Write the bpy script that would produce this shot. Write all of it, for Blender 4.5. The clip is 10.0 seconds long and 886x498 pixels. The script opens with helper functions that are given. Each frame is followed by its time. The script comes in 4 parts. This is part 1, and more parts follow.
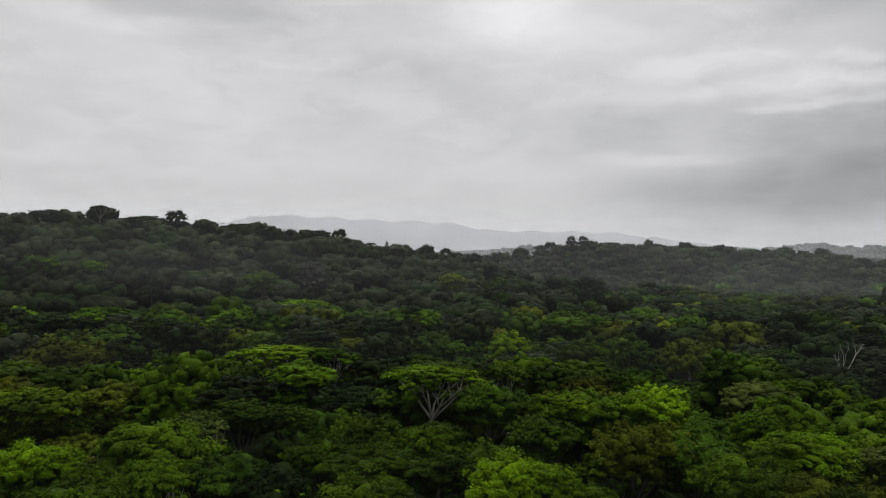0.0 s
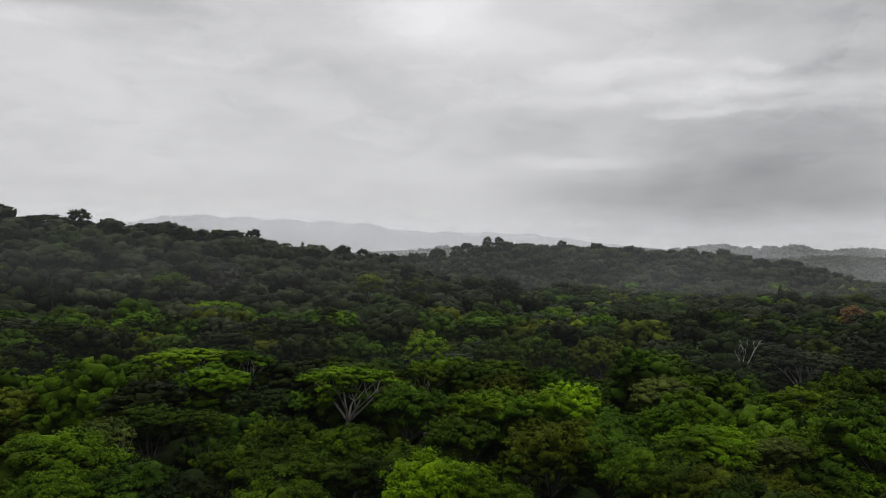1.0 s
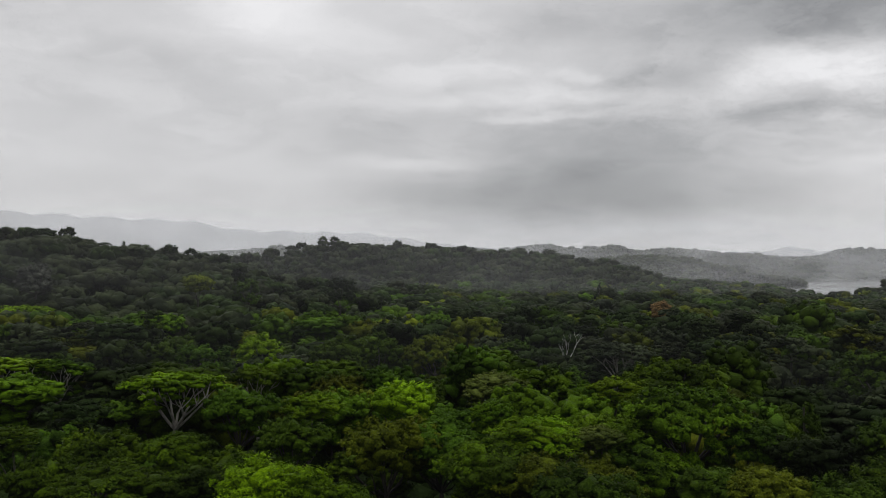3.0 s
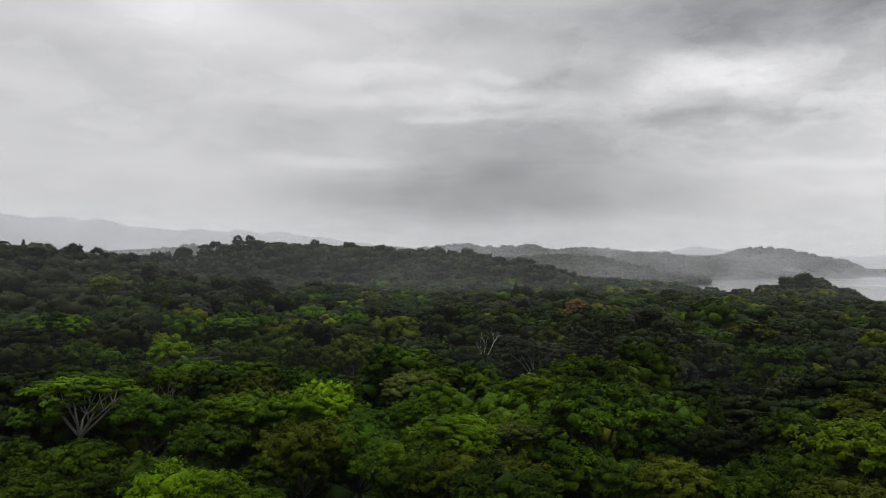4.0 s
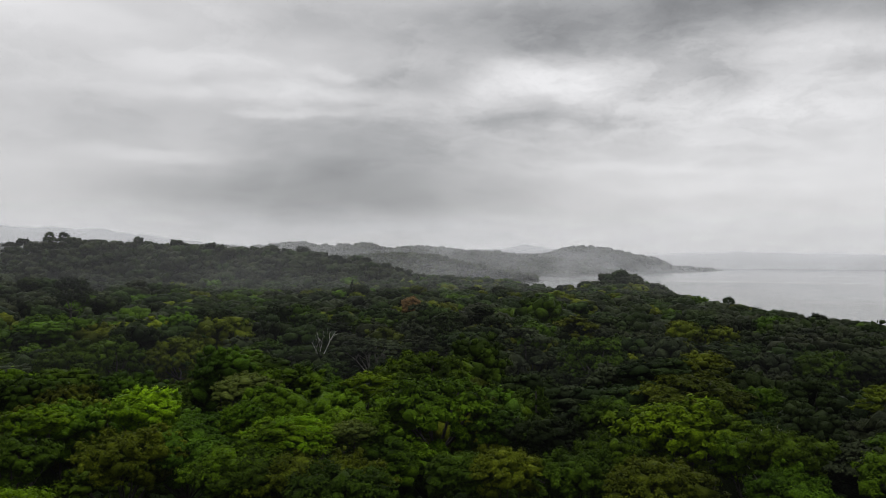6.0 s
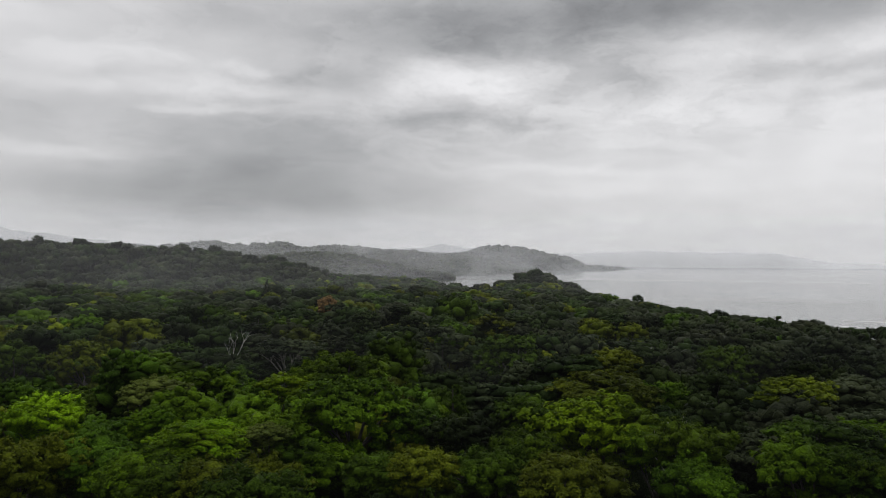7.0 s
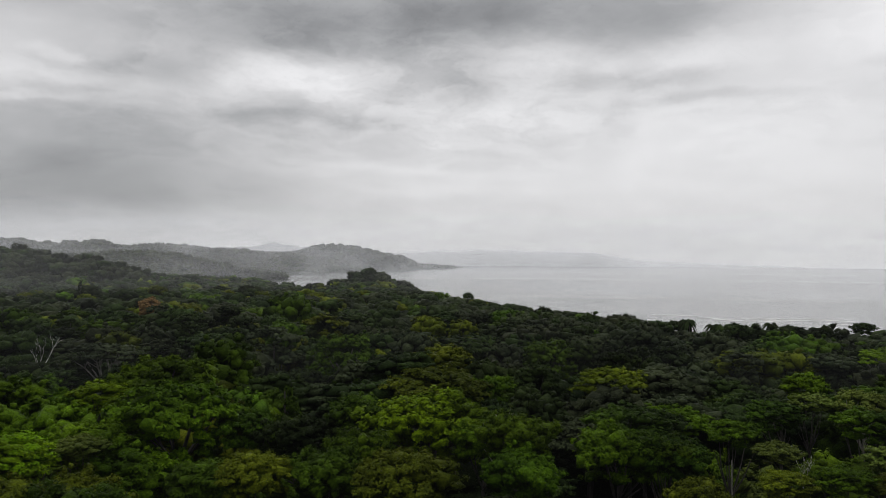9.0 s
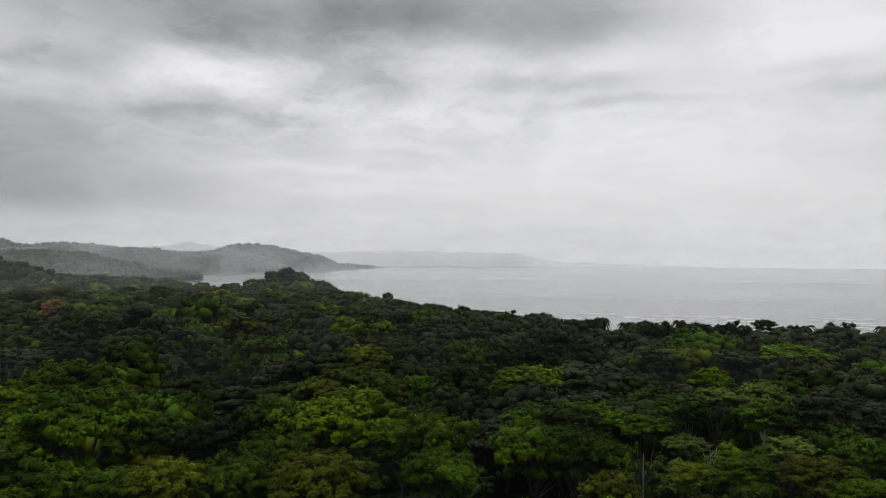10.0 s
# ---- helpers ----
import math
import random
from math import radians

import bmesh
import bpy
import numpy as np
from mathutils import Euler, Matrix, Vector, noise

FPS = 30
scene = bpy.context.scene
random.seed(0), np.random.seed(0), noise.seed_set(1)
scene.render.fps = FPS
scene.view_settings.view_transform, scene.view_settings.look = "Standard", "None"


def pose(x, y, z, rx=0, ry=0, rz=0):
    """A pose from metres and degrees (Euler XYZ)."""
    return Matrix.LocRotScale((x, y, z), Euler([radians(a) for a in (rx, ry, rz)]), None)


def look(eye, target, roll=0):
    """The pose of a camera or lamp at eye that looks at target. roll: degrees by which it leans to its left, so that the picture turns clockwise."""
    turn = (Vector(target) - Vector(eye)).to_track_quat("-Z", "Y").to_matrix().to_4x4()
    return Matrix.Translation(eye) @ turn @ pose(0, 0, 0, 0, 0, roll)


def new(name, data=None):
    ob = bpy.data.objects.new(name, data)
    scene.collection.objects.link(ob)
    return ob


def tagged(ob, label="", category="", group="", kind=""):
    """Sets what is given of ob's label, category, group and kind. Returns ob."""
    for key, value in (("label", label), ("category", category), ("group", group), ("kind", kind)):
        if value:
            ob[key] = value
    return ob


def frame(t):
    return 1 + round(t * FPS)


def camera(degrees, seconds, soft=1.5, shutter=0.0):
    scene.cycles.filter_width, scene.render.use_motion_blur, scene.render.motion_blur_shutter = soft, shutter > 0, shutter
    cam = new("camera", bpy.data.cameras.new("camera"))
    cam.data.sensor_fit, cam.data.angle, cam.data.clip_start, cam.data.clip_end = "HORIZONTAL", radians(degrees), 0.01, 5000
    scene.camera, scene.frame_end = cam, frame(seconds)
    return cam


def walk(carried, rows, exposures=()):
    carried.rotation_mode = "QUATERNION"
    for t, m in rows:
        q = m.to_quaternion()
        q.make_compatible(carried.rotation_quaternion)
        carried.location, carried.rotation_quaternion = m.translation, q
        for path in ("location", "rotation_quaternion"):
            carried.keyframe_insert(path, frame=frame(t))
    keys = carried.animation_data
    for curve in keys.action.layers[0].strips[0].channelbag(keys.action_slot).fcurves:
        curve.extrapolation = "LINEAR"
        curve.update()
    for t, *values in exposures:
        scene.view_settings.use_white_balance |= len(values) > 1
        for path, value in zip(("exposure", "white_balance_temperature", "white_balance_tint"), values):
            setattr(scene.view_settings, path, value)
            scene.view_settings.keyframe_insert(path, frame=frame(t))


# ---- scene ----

# ---- camera: a hovering drone that turns to the right ----
EYE = 55.0
cam = camera(60.03, 10.0, soft=0.7)
ROWS = [
    (0.0, -0.00, 0.57, -0.54),
    (0.5, -3.12, 0.63, -0.52),
    (1.0, -6.19, 0.67, -0.51),
    (1.5, -9.24, 0.71, -0.49),
    (2.0, -12.28, 0.73, -0.46),
    (2.5, -15.35, 0.74, -0.42),
    (4.0, -24.49, 0.72, -0.33),
    (4.5, -27.54, 0.70, -0.31),
    (5.0, -30.57, 0.68, -0.30),
    (5.5, -33.61, 0.66, -0.27),
    (7.0, -42.86, 0.62, -0.19),
    (7.5, -45.96, 0.60, -0.18),
    (8.0, -49.06, 0.59, -0.18),
    (8.5, -52.16, 0.59, -0.19),
    (9.0, -55.22, 0.58, -0.20),
    (9.5, -58.23, 0.59, -0.22),
    (10.0, -61.21, 0.59, -0.24),
]
walk(cam, [(t, pose(0, 0, EYE, 0, 0, yaw) @ pose(0, 0, 0, pitch) @ pose(0, 0, 0, 0, roll) @ pose(0, 0, 0, 90)) for t, yaw, pitch, roll in ROWS],
     exposures=[(0.0, 0.0), (10.0, 0.0)])


# ---- sky and sun: a bright overcast ----
SUN_AZ, SUN_EL = 70.0, 74.0


class Nodes:
    """A short hand for node trees: every call adds one node and gives its output."""

    def __init__(self, tree):
        self.tree = tree

    def put(self, socket, value):
        if isinstance(value, bpy.types.NodeSocket):
            self.tree.links.new(value, socket)
        elif value is not None:
            socket.default_value = value

    def add(self, kind, inputs=(), out=0, operation="", interpolation=""):
        node = self.tree.nodes.new(kind)
        if operation:
            node.operation = operation
        if interpolation:
            node.interpolation_type = interpolation
        for key, value in dict(inputs).items():
            self.put(node.inputs[key], value)
        return node.outputs[out]

    def math(self, operation, a, b=None, c=None):
        node = self.tree.nodes.new("ShaderNodeMath")
        node.operation = operation
        for i, value in enumerate((a, b, c)):
            self.put(node.inputs[i], value)
        return node.outputs[0]

    def noise(self, vector, scale, detail=4.0, rough=0.55, out=0):
        return self.add("ShaderNodeTexNoise", {"Vector": vector, "Scale": scale, "Detail": detail, "Roughness": rough}, out)

    def ramp(self, value, stops):
        node = self.tree.nodes.new("ShaderNodeValToRGB")
        self.put(node.inputs[0], value)
        band = node.color_ramp.elements
        while len(band) < len(stops):
            band.new(0.5)
        for el, (at, colour) in zip(band, stops):
            el.position, el.color = at, (*colour, 1)
        return node.outputs[0]

    def mix(self, fac, a, b, blend="MIX"):
        node = self.tree.nodes.new("ShaderNodeMix")
        node.data_type, node.blend_type = "RGBA", blend
        self.put(node.inputs[0], fac)
        self.put(node.inputs[6], a if isinstance(a, bpy.types.NodeSocket) else (*a, 1))
        self.put(node.inputs[7], b if isinstance(b, bpy.types.NodeSocket) else (*b, 1))
        return node.outputs[2]

    def span(self, value, a, b, lo=0.0, hi=1.0):
        return self.add("ShaderNodeMapRange", {0: value, 1: a, 2: b, 3: lo, 4: hi}, interpolation="SMOOTHSTEP")


world = bpy.data.worlds.new("overcast_sky")
scene.world = world
world.use_nodes = True
world.node_tree.nodes.clear()
n = Nodes(world.node_tree)
way = n.add("ShaderNodeTexCoord", out=0)
split = world.node_tree.nodes.new("ShaderNodeSeparateXYZ")
n.put(split.inputs[0], way)
wx, wy, wz = split.outputs
up = n.math("MAXIMUM", wz, 0.0)
# the cloud deck lies flat: its pattern closes up towards the horizon
low = n.math("ADD", up, 0.22)
deck = n.add("ShaderNodeCombineXYZ", {0: n.math("DIVIDE", wx, low), 1: n.math("DIVIDE", wy, low), 2: 0.3})
bearing = n.math("MULTIPLY", n.math("ARCTAN2", wx, wy), 57.2958)
height = n.math("MULTIPLY", n.math("ARCSINE", wz), 57.2958)
warp = world.node_tree.nodes.new("ShaderNodeSeparateXYZ")
n.put(warp.inputs[0], n.noise(deck, 2.2, 6.0, 0.6, out=1))
bearing_w = n.math("ADD", bearing, n.math("MULTIPLY", n.math("SUBTRACT", warp.outputs[0], 0.5), 9.0))
height_w = n.math("ADD", height, n.math("MULTIPLY", n.math("SUBTRACT", warp.outputs[1], 0.5), 3.0))
calm = n.span(height, 1.0, 15.0, 0.4, 1.0)
tone = n.math("ADD", 0.645, n.math("MULTIPLY", n.math("SUBTRACT", n.noise(deck, 2.4, 7.0, 0.55), 0.5), n.math("MULTIPLY", calm, 0.17)))
tone = n.math("ADD", tone, n.math("MULTIPLY", n.math("SUBTRACT", n.noise(deck, 7.0, 6.0, 0.55), 0.5), n.math("MULTIPLY", calm, 0.09)))
billow = n.add("ShaderNodeVectorMath", {0: deck, 1: n.add("ShaderNodeVectorMath", {0: n.noise(deck, 3.0, 5.0, 0.6, out=1), 1: (0.5, 0.5, 0.0)}, operation="MULTIPLY")}, operation="ADD")
tone = n.math("ADD", tone, n.math("MULTIPLY", n.math("SUBTRACT", n.span(n.noise(billow, 2.6, 8.0, 0.6), 0.43, 0.57), 0.5), n.math("MULTIPLY", calm, 0.055)))
streaks = n.add("ShaderNodeCombineXYZ", {0: n.math("MULTIPLY", bearing, 0.06), 1: n.math("MULTIPLY", height, 0.30), 2: 0.0})
tone = n.math("ADD", tone, n.math("MULTIPLY", n.math("SUBTRACT", n.noise(streaks, 1.0, 5.0, 0.6), 0.5), 0.07))


broken = n.math("EXPONENT", n.math("MULTIPLY", n.math("ADD", n.math("POWER", n.math("DIVIDE", n.math("SUBTRACT", bearing, 52.0), 22.0), 2.0), n.math("POWER", n.math("DIVIDE", n.math("SUBTRACT", height, 12.0), 5.0), 2.0)), -1.0))
tone = n.math("ADD", tone, n.math("MULTIPLY", n.math("SUBTRACT", n.span(n.noise(billow, 5.5, 7.0, 0.58), 0.36, 0.64), 0.5), n.math("MULTIPLY", broken, 0.13)))


def cloud(tone, bearing_at, height_at, wide, tall, amount):
    """One soft mass of cloud, lighter or darker than the deck."""
    a = n.math("DIVIDE", n.math("SUBTRACT", bearing_w, bearing_at), wide)
    b = n.math("DIVIDE", n.math("SUBTRACT", height_w, height_at), tall)
    d = n.math("MULTIPLY_ADD", a, a, n.math("MULTIPLY", b, b))
    return n.math("MULTIPLY_ADD", n.math("EXPONENT", n.math("MULTIPLY", n.math("POWER", d, 1.5), -1.0)), amount, tone)


# bearing, height, half width, half height, and how much darker or lighter
DARK_CLOUDS = ((-17, 17.6, 10, 2, -0.09), (-4, 13.3, 6, 1.3, -0.06), (27, 17.5, 8, 2, -0.1), (20, 9.3, 18, 2, -0.09), (-25, 2.5, 22, 3, -0.04), (8, 2.5, 15, 3, -0.05), (70, 1.2, 25, 1.4, -0.04))
RAIN_CLOUDS = ((32.5, 7.4, 9.5, 4, -0.13), (22, 4.5, 10, 3, -0.1), (31, 3.6, 14, 4, -0.17), (34, 13, 5, 1.3, -0.18), (40, 16.4, 7, 2.8, -0.23), (48, 17.2, 7, 3, -0.19), (56, 17.4, 6, 2.8, -0.24), (66, 17.8, 9, 2.4, -0.25), (57.5, 13, 2.6, 2, -0.1), (40, 8.3, 5, 1.5, -0.04))
WISPS = ((51, 12.7, 2.2, 0.7, -0.11), (45, 10.1, 9, 0.5, -0.12), (66, 12.8, 2, 0.8, -0.1), (71, 12.7, 2, 0.7, -0.11), (74, 11.2, 6, 0.4, -0.1), (91, 11.6, 4.5, 0.6, -0.11), (87, 12.8, 3, 0.5, -0.06), (57.5, 7.3, 2.5, 0.6, -0.07))
LIGHT_CLOUDS = ((8, 17, 14, 3, 0.06), (-28, 17.5, 4, 1, 0.12), (-22, 15.6, 5, 0.7, 0.08), (-12, 13.8, 8, 0.6, 0.05), (5, 18, 4.5, 2.3, 0.14), (11, 16, 6, 1.2, 0.08), (19, 13.6, 6, 0.8, 0.08), (28, 13.3, 1.3, 0.5, 0.1), (24, 11.7, 10, 0.6, 0.08), (17, 7, 5.5, 0.45, 0.1), (26, 10.5, 5, 0.35, 0.13))
SEAWARD_LIGHT = ((45, 12.8, 6, 1.4, 0.24), (66, 7, 16, 4.5, 0.1), (84, 9, 13, 9, 0.09), (88, 16.5, 8, 3.5, 0.16), (60, 10, 5, 1.2, 0.06), (50, 6.4, 5, 0.5, 0.08), (56, 5, 8, 0.8, 0.05), (70, 14.3, 8, 1.2, 0.1))
for mass in DARK_CLOUDS + RAIN_CLOUDS + WISPS + LIGHT_CLOUDS + SEAWARD_LIGHT:
    tone = cloud(tone, *mass)
tone = n.math("MINIMUM", n.math("MAXIMUM", tone, 0.2), 0.86)
tone = n.math("MULTIPLY", tone, n.span(height, 22.0, 75.0, 1.0, 3.0))  # an overcast sky is brightest overhead
grey = n.mix(n.span(tone, 0.25, 0.65), (0.975, 0.985, 1.01), (1.0, 0.994, 1.008))
deck_colour = n.mix(1.0, grey, n.add("ShaderNodeCombineXYZ", {0: tone, 1: tone, 2: tone}), "MULTIPLY")
clear_node = world.node_tree.nodes.new("ShaderNodeTexSky")
clear_node.sky_type, clear_node.sun_disc = "NISHITA", False
clear_node.sun_elevation, clear_node.sun_rotation = radians(SUN_EL), radians(SUN_AZ)
clear = clear_node.outputs[0]
deck_light = n.add("ShaderNodeBackground", {"Color": deck_colour, "Strength": 1.0})
clear_light = n.add("ShaderNodeBackground", {"Color": clear, "Strength": 0.08})
sky = n.add("ShaderNodeMixShader", {0: 0.96, 1: clear_light, 2: deck_light})
world_out = world.node_tree.nodes.new("ShaderNodeOutputWorld")
n.put(world_out.inputs["Surface"], sky)

sun = new("sun", bpy.data.lights.new("sun", "SUN"))
sun.data.energy, sun.data.angle, sun.data.color = 1.5, radians(25), (1.0, 0.97, 0.91)
sun.matrix_world = look((0, 0, 0), (-math.sin(radians(SUN_AZ)) * math.cos(radians(SUN_EL)), -math.cos(radians(SUN_AZ)) * math.cos(radians(SUN_EL)), -math.sin(radians(SUN_EL))))


# ---- materials ----
def material(name):
    mat = bpy.data.materials.new(name)
    mat.use_nodes = True
    mat.node_tree.nodes.clear()
    return mat, Nodes(mat.node_tree)


def finish(mat, n, shader):
    out = mat.node_tree.nodes.new("ShaderNodeOutputMaterial")
    n.put(out.inputs["Surface"], shader)
    return mat


def own_tone(n):
    """The hue number of each tree in a joined wood; nought on single trees."""
    node = n.tree.nodes.new("ShaderNodeAttribute")
    node.attribute_name = "tree_tone"
    return node.outputs["Fac"]


def leaf_material(name, dark, light, thin=0.08):
    """Foliage: a hue of its own for each tree and each spray, paler young sprays, some light let through."""
    mat, n = material(name)
    place = n.add("ShaderNodeNewGeometry", out="Position")
    island = n.add("ShaderNodeNewGeometry", out="Random Per Island")
    tree = n.math("FRACT", n.math("ADD", n.add("ShaderNodeObjectInfo", out="Random"), own_tone(n)))
    patch = n.noise(place, 0.07, 3.0)
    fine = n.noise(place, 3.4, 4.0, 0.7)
    blend = n.math("ADD", n.math("ADD", n.math("MULTIPLY", island, 0.13), 0.15), n.math("MULTIPLY", n.math("SUBTRACT", patch, 0.32), 1.3))
    colour = n.mix(n.span(blend, 0.1, 0.95), dark, light)
    # fine noise darkens the colour in specks, a leafy dapple on the smooth balls
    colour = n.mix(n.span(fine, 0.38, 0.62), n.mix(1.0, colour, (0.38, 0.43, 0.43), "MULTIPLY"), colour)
    colour = n.add("ShaderNodeHueSaturation", {"Hue": n.span(tree, 0, 1, 0.480, 0.496), "Saturation": 1.03, "Value": n.math("MULTIPLY", n.span(tree, 0, 1, 0.8, 1.4), n.span(n.noise(place, 0.06, 1.0), 0.36, 0.64, 0.85, 1.2)), "Fac": 1.0, "Color": colour})
    bump = n.add("ShaderNodeBump", {"Strength": 0.85, "Distance": 0.35, "Height": n.noise(place, 3.6, 4.0, 0.75)})
    skin = n.add("ShaderNodeBsdfPrincipled", {"Base Color": colour, "Roughness": 0.55, "Specular IOR Level": 0.02, "Normal": bump})
    lit = n.add("ShaderNodeBsdfTranslucent", {"Color": n.mix(1.0, colour, (1.1, 1.15, 0.6), "MULTIPLY")})
    return finish(mat, n, n.add("ShaderNodeMixShader", {0: thin, 1: skin, 2: lit}))


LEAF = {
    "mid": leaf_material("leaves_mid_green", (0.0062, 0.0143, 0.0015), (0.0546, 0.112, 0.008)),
    # dusk holds the hills' haze in its colour: greyer, less green
    "dusk": leaf_material("leaves_haze_grey", (0.0079, 0.0122, 0.0057), (0.0406, 0.0511, 0.0226)),
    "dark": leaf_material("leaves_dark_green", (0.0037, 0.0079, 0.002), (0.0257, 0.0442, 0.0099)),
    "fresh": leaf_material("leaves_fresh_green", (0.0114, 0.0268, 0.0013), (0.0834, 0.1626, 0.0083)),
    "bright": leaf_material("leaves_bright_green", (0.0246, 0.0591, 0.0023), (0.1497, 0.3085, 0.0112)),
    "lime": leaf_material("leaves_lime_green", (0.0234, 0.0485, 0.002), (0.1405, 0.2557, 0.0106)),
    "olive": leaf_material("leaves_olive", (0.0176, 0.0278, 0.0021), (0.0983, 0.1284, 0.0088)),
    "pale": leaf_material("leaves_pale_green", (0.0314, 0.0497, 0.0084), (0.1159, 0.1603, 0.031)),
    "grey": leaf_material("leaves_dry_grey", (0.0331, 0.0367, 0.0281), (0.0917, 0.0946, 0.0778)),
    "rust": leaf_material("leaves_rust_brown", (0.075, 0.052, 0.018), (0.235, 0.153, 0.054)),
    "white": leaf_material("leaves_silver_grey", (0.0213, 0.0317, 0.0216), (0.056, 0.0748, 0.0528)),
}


def bark_material(name, dark, light):
    mat, n = material(name)
    place = n.add("ShaderNodeNewGeometry", out="Position")
    stretched = n.add("ShaderNodeVectorMath", {0: place, 1: (1.0, 1.0, 0.25)}, operation="MULTIPLY")
    grain = n.noise(stretched, 3.0, 6.0, 0.65)
    colour = n.ramp(grain, ((0.3, dark), (0.68, light)))
    bump = n.add("ShaderNodeBump", {"Strength": 0.6, "Distance": 0.05, "Height": grain})
    return finish(mat, n, n.add("ShaderNodeBsdfPrincipled", {"Base Color": colour, "Roughness": 0.85, "Normal": bump}))


BARK = bark_material("bark_grey_brown", (0.03, 0.024, 0.019), (0.09, 0.078, 0.062))
# darkened so that trunks and limbs hardly show among the crowns
DARK_BARK = bark_material("bark_darkened", (0.014, 0.013, 0.01), (0.04, 0.034, 0.028))
WHITE_BARK = bark_material("bark_bleached", (0.2, 0.19, 0.175), (0.46, 0.445, 0.42))
PALE_BARK = bark_material("bark_pale_grey", (0.085, 0.08, 0.068), (0.23, 0.218, 0.192))


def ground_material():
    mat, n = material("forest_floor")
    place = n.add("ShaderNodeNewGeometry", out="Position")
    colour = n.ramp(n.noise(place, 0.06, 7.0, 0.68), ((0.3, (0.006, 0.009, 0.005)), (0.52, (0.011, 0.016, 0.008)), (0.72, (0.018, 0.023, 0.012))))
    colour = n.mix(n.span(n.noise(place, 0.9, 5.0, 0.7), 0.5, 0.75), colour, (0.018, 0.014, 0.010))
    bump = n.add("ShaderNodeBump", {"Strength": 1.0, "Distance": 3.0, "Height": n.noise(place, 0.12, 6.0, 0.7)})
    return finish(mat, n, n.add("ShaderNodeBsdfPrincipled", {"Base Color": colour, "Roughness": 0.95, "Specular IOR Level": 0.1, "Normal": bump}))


def water_material():
    mat, n = material("grey_sea_water")
    place = n.add("ShaderNodeNewGeometry", out="Position")
    long = n.add("ShaderNodeVectorMath", {0: place, 1: (0.018, 0.05, 1.0)}, operation="MULTIPLY")
    swell = n.noise(long, 1.0, 6.0, 0.6)
    chop = n.noise(place, 0.35, 4.0, 0.6)
    bump = n.add("ShaderNodeBump", {"Strength": 0.3, "Distance": 1.0, "Height": n.math("MULTIPLY_ADD", swell, 2.0, n.math("MULTIPLY", chop, 0.35))})
    colour = n.ramp(n.noise(place, 0.004, 5.0, 0.6), ((0.35, (0.055, 0.06, 0.06)), (0.65, (0.08, 0.082, 0.081))))
    return finish(mat, n, n.add("ShaderNodeBsdfPrincipled", {"Base Color": colour, "Roughness": 0.16, "IOR": 1.33, "Normal": bump}))


def foam_material():
    mat, n = material("surf_foam")
    place = n.add("ShaderNodeNewGeometry", out="Position")
    colour = n.ramp(n.noise(place, 0.25, 5.0, 0.7), ((0.3, (0.30, 0.305, 0.305)), (0.7, (0.46, 0.46, 0.46))))
    return finish(mat, n, n.add("ShaderNodeBsdfPrincipled", {"Base Color": colour, "Roughness": 0.8}))


def mist_material(name, amount, foot, top):
    """Drifting mist and stand-in haze: a thin white scatterer, denser in patches, that thins out upwards and over the
    ground.
    """
    mat, n = material(name)
    place = n.add("ShaderNodeNewGeometry", out="Position")
    z = n.add("ShaderNodeSeparateXYZ", {0: place}, 2)
    flat = n.add("ShaderNodeVectorMath", {0: place, 1: (1.0, 1.0, 3.0)}, operation="MULTIPLY")
    patch = n.span(n.noise(flat, 0.006, 5.0, 0.55), 0.3, 0.72, 0.45, 1.45)
    if foot > 2:
        patch = n.math("MULTIPLY", patch, n.span(z, 15.0, 85.0, 1.45, 0.7))
    alpha = n.math("MULTIPLY", n.math("MULTIPLY", n.span(z, foot * 0.6, foot * 1.2), n.span(z, top * 0.55, top, 1.0, 0.0)), n.math("MULTIPLY", patch, amount))
    white = n.add("ShaderNodeBsdfDiffuse", {"Color": (0.63, 0.645, 0.675, 1)})
    return finish(mat, n, n.add("ShaderNodeMixShader", {0: alpha, 1: n.add("ShaderNodeBsdfTransparent"), 2: white}))


def painted_haze_material(name, colour):
    """Hills so far off that the air has taken their colour: the haze is painted into it."""
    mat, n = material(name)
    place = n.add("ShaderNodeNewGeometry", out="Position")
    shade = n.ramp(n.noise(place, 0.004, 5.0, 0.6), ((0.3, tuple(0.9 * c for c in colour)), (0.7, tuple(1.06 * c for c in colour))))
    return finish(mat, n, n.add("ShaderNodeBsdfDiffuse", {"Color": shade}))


# ---- mesh helpers ----
def mesh_of(name, verts, faces, mats, index=None):
    """A mesh from arrays: verts (n, 3), faces (m, 3) or (m, 4)."""
    me = bpy.data.meshes.new(name)
    verts, faces = np.asarray(verts, np.float32), np.asarray(faces, np.int32)
    k = faces.shape[1]
    me.vertices.add(len(verts))
    me.vertices.foreach_set("co", verts.ravel())
    me.loops.add(faces.size)
    me.loops.foreach_set("vertex_index", faces.ravel())
    me.polygons.add(len(faces))
    me.polygons.foreach_set("loop_start", np.arange(len(faces), dtype=np.int32) * k)
    for mat in mats:
        me.materials.append(mat)
    if index is not None:
        me.polygons.foreach_set("material_index", np.asarray(index, np.int32))
    me.update(calc_edges=True)
    return me


def as_quads(faces):
    """Every quad as two triangles."""
    faces = np.asarray(faces)
    return np.concatenate([faces[:, [0, 1, 2]], faces[:, [0, 2, 3]]])


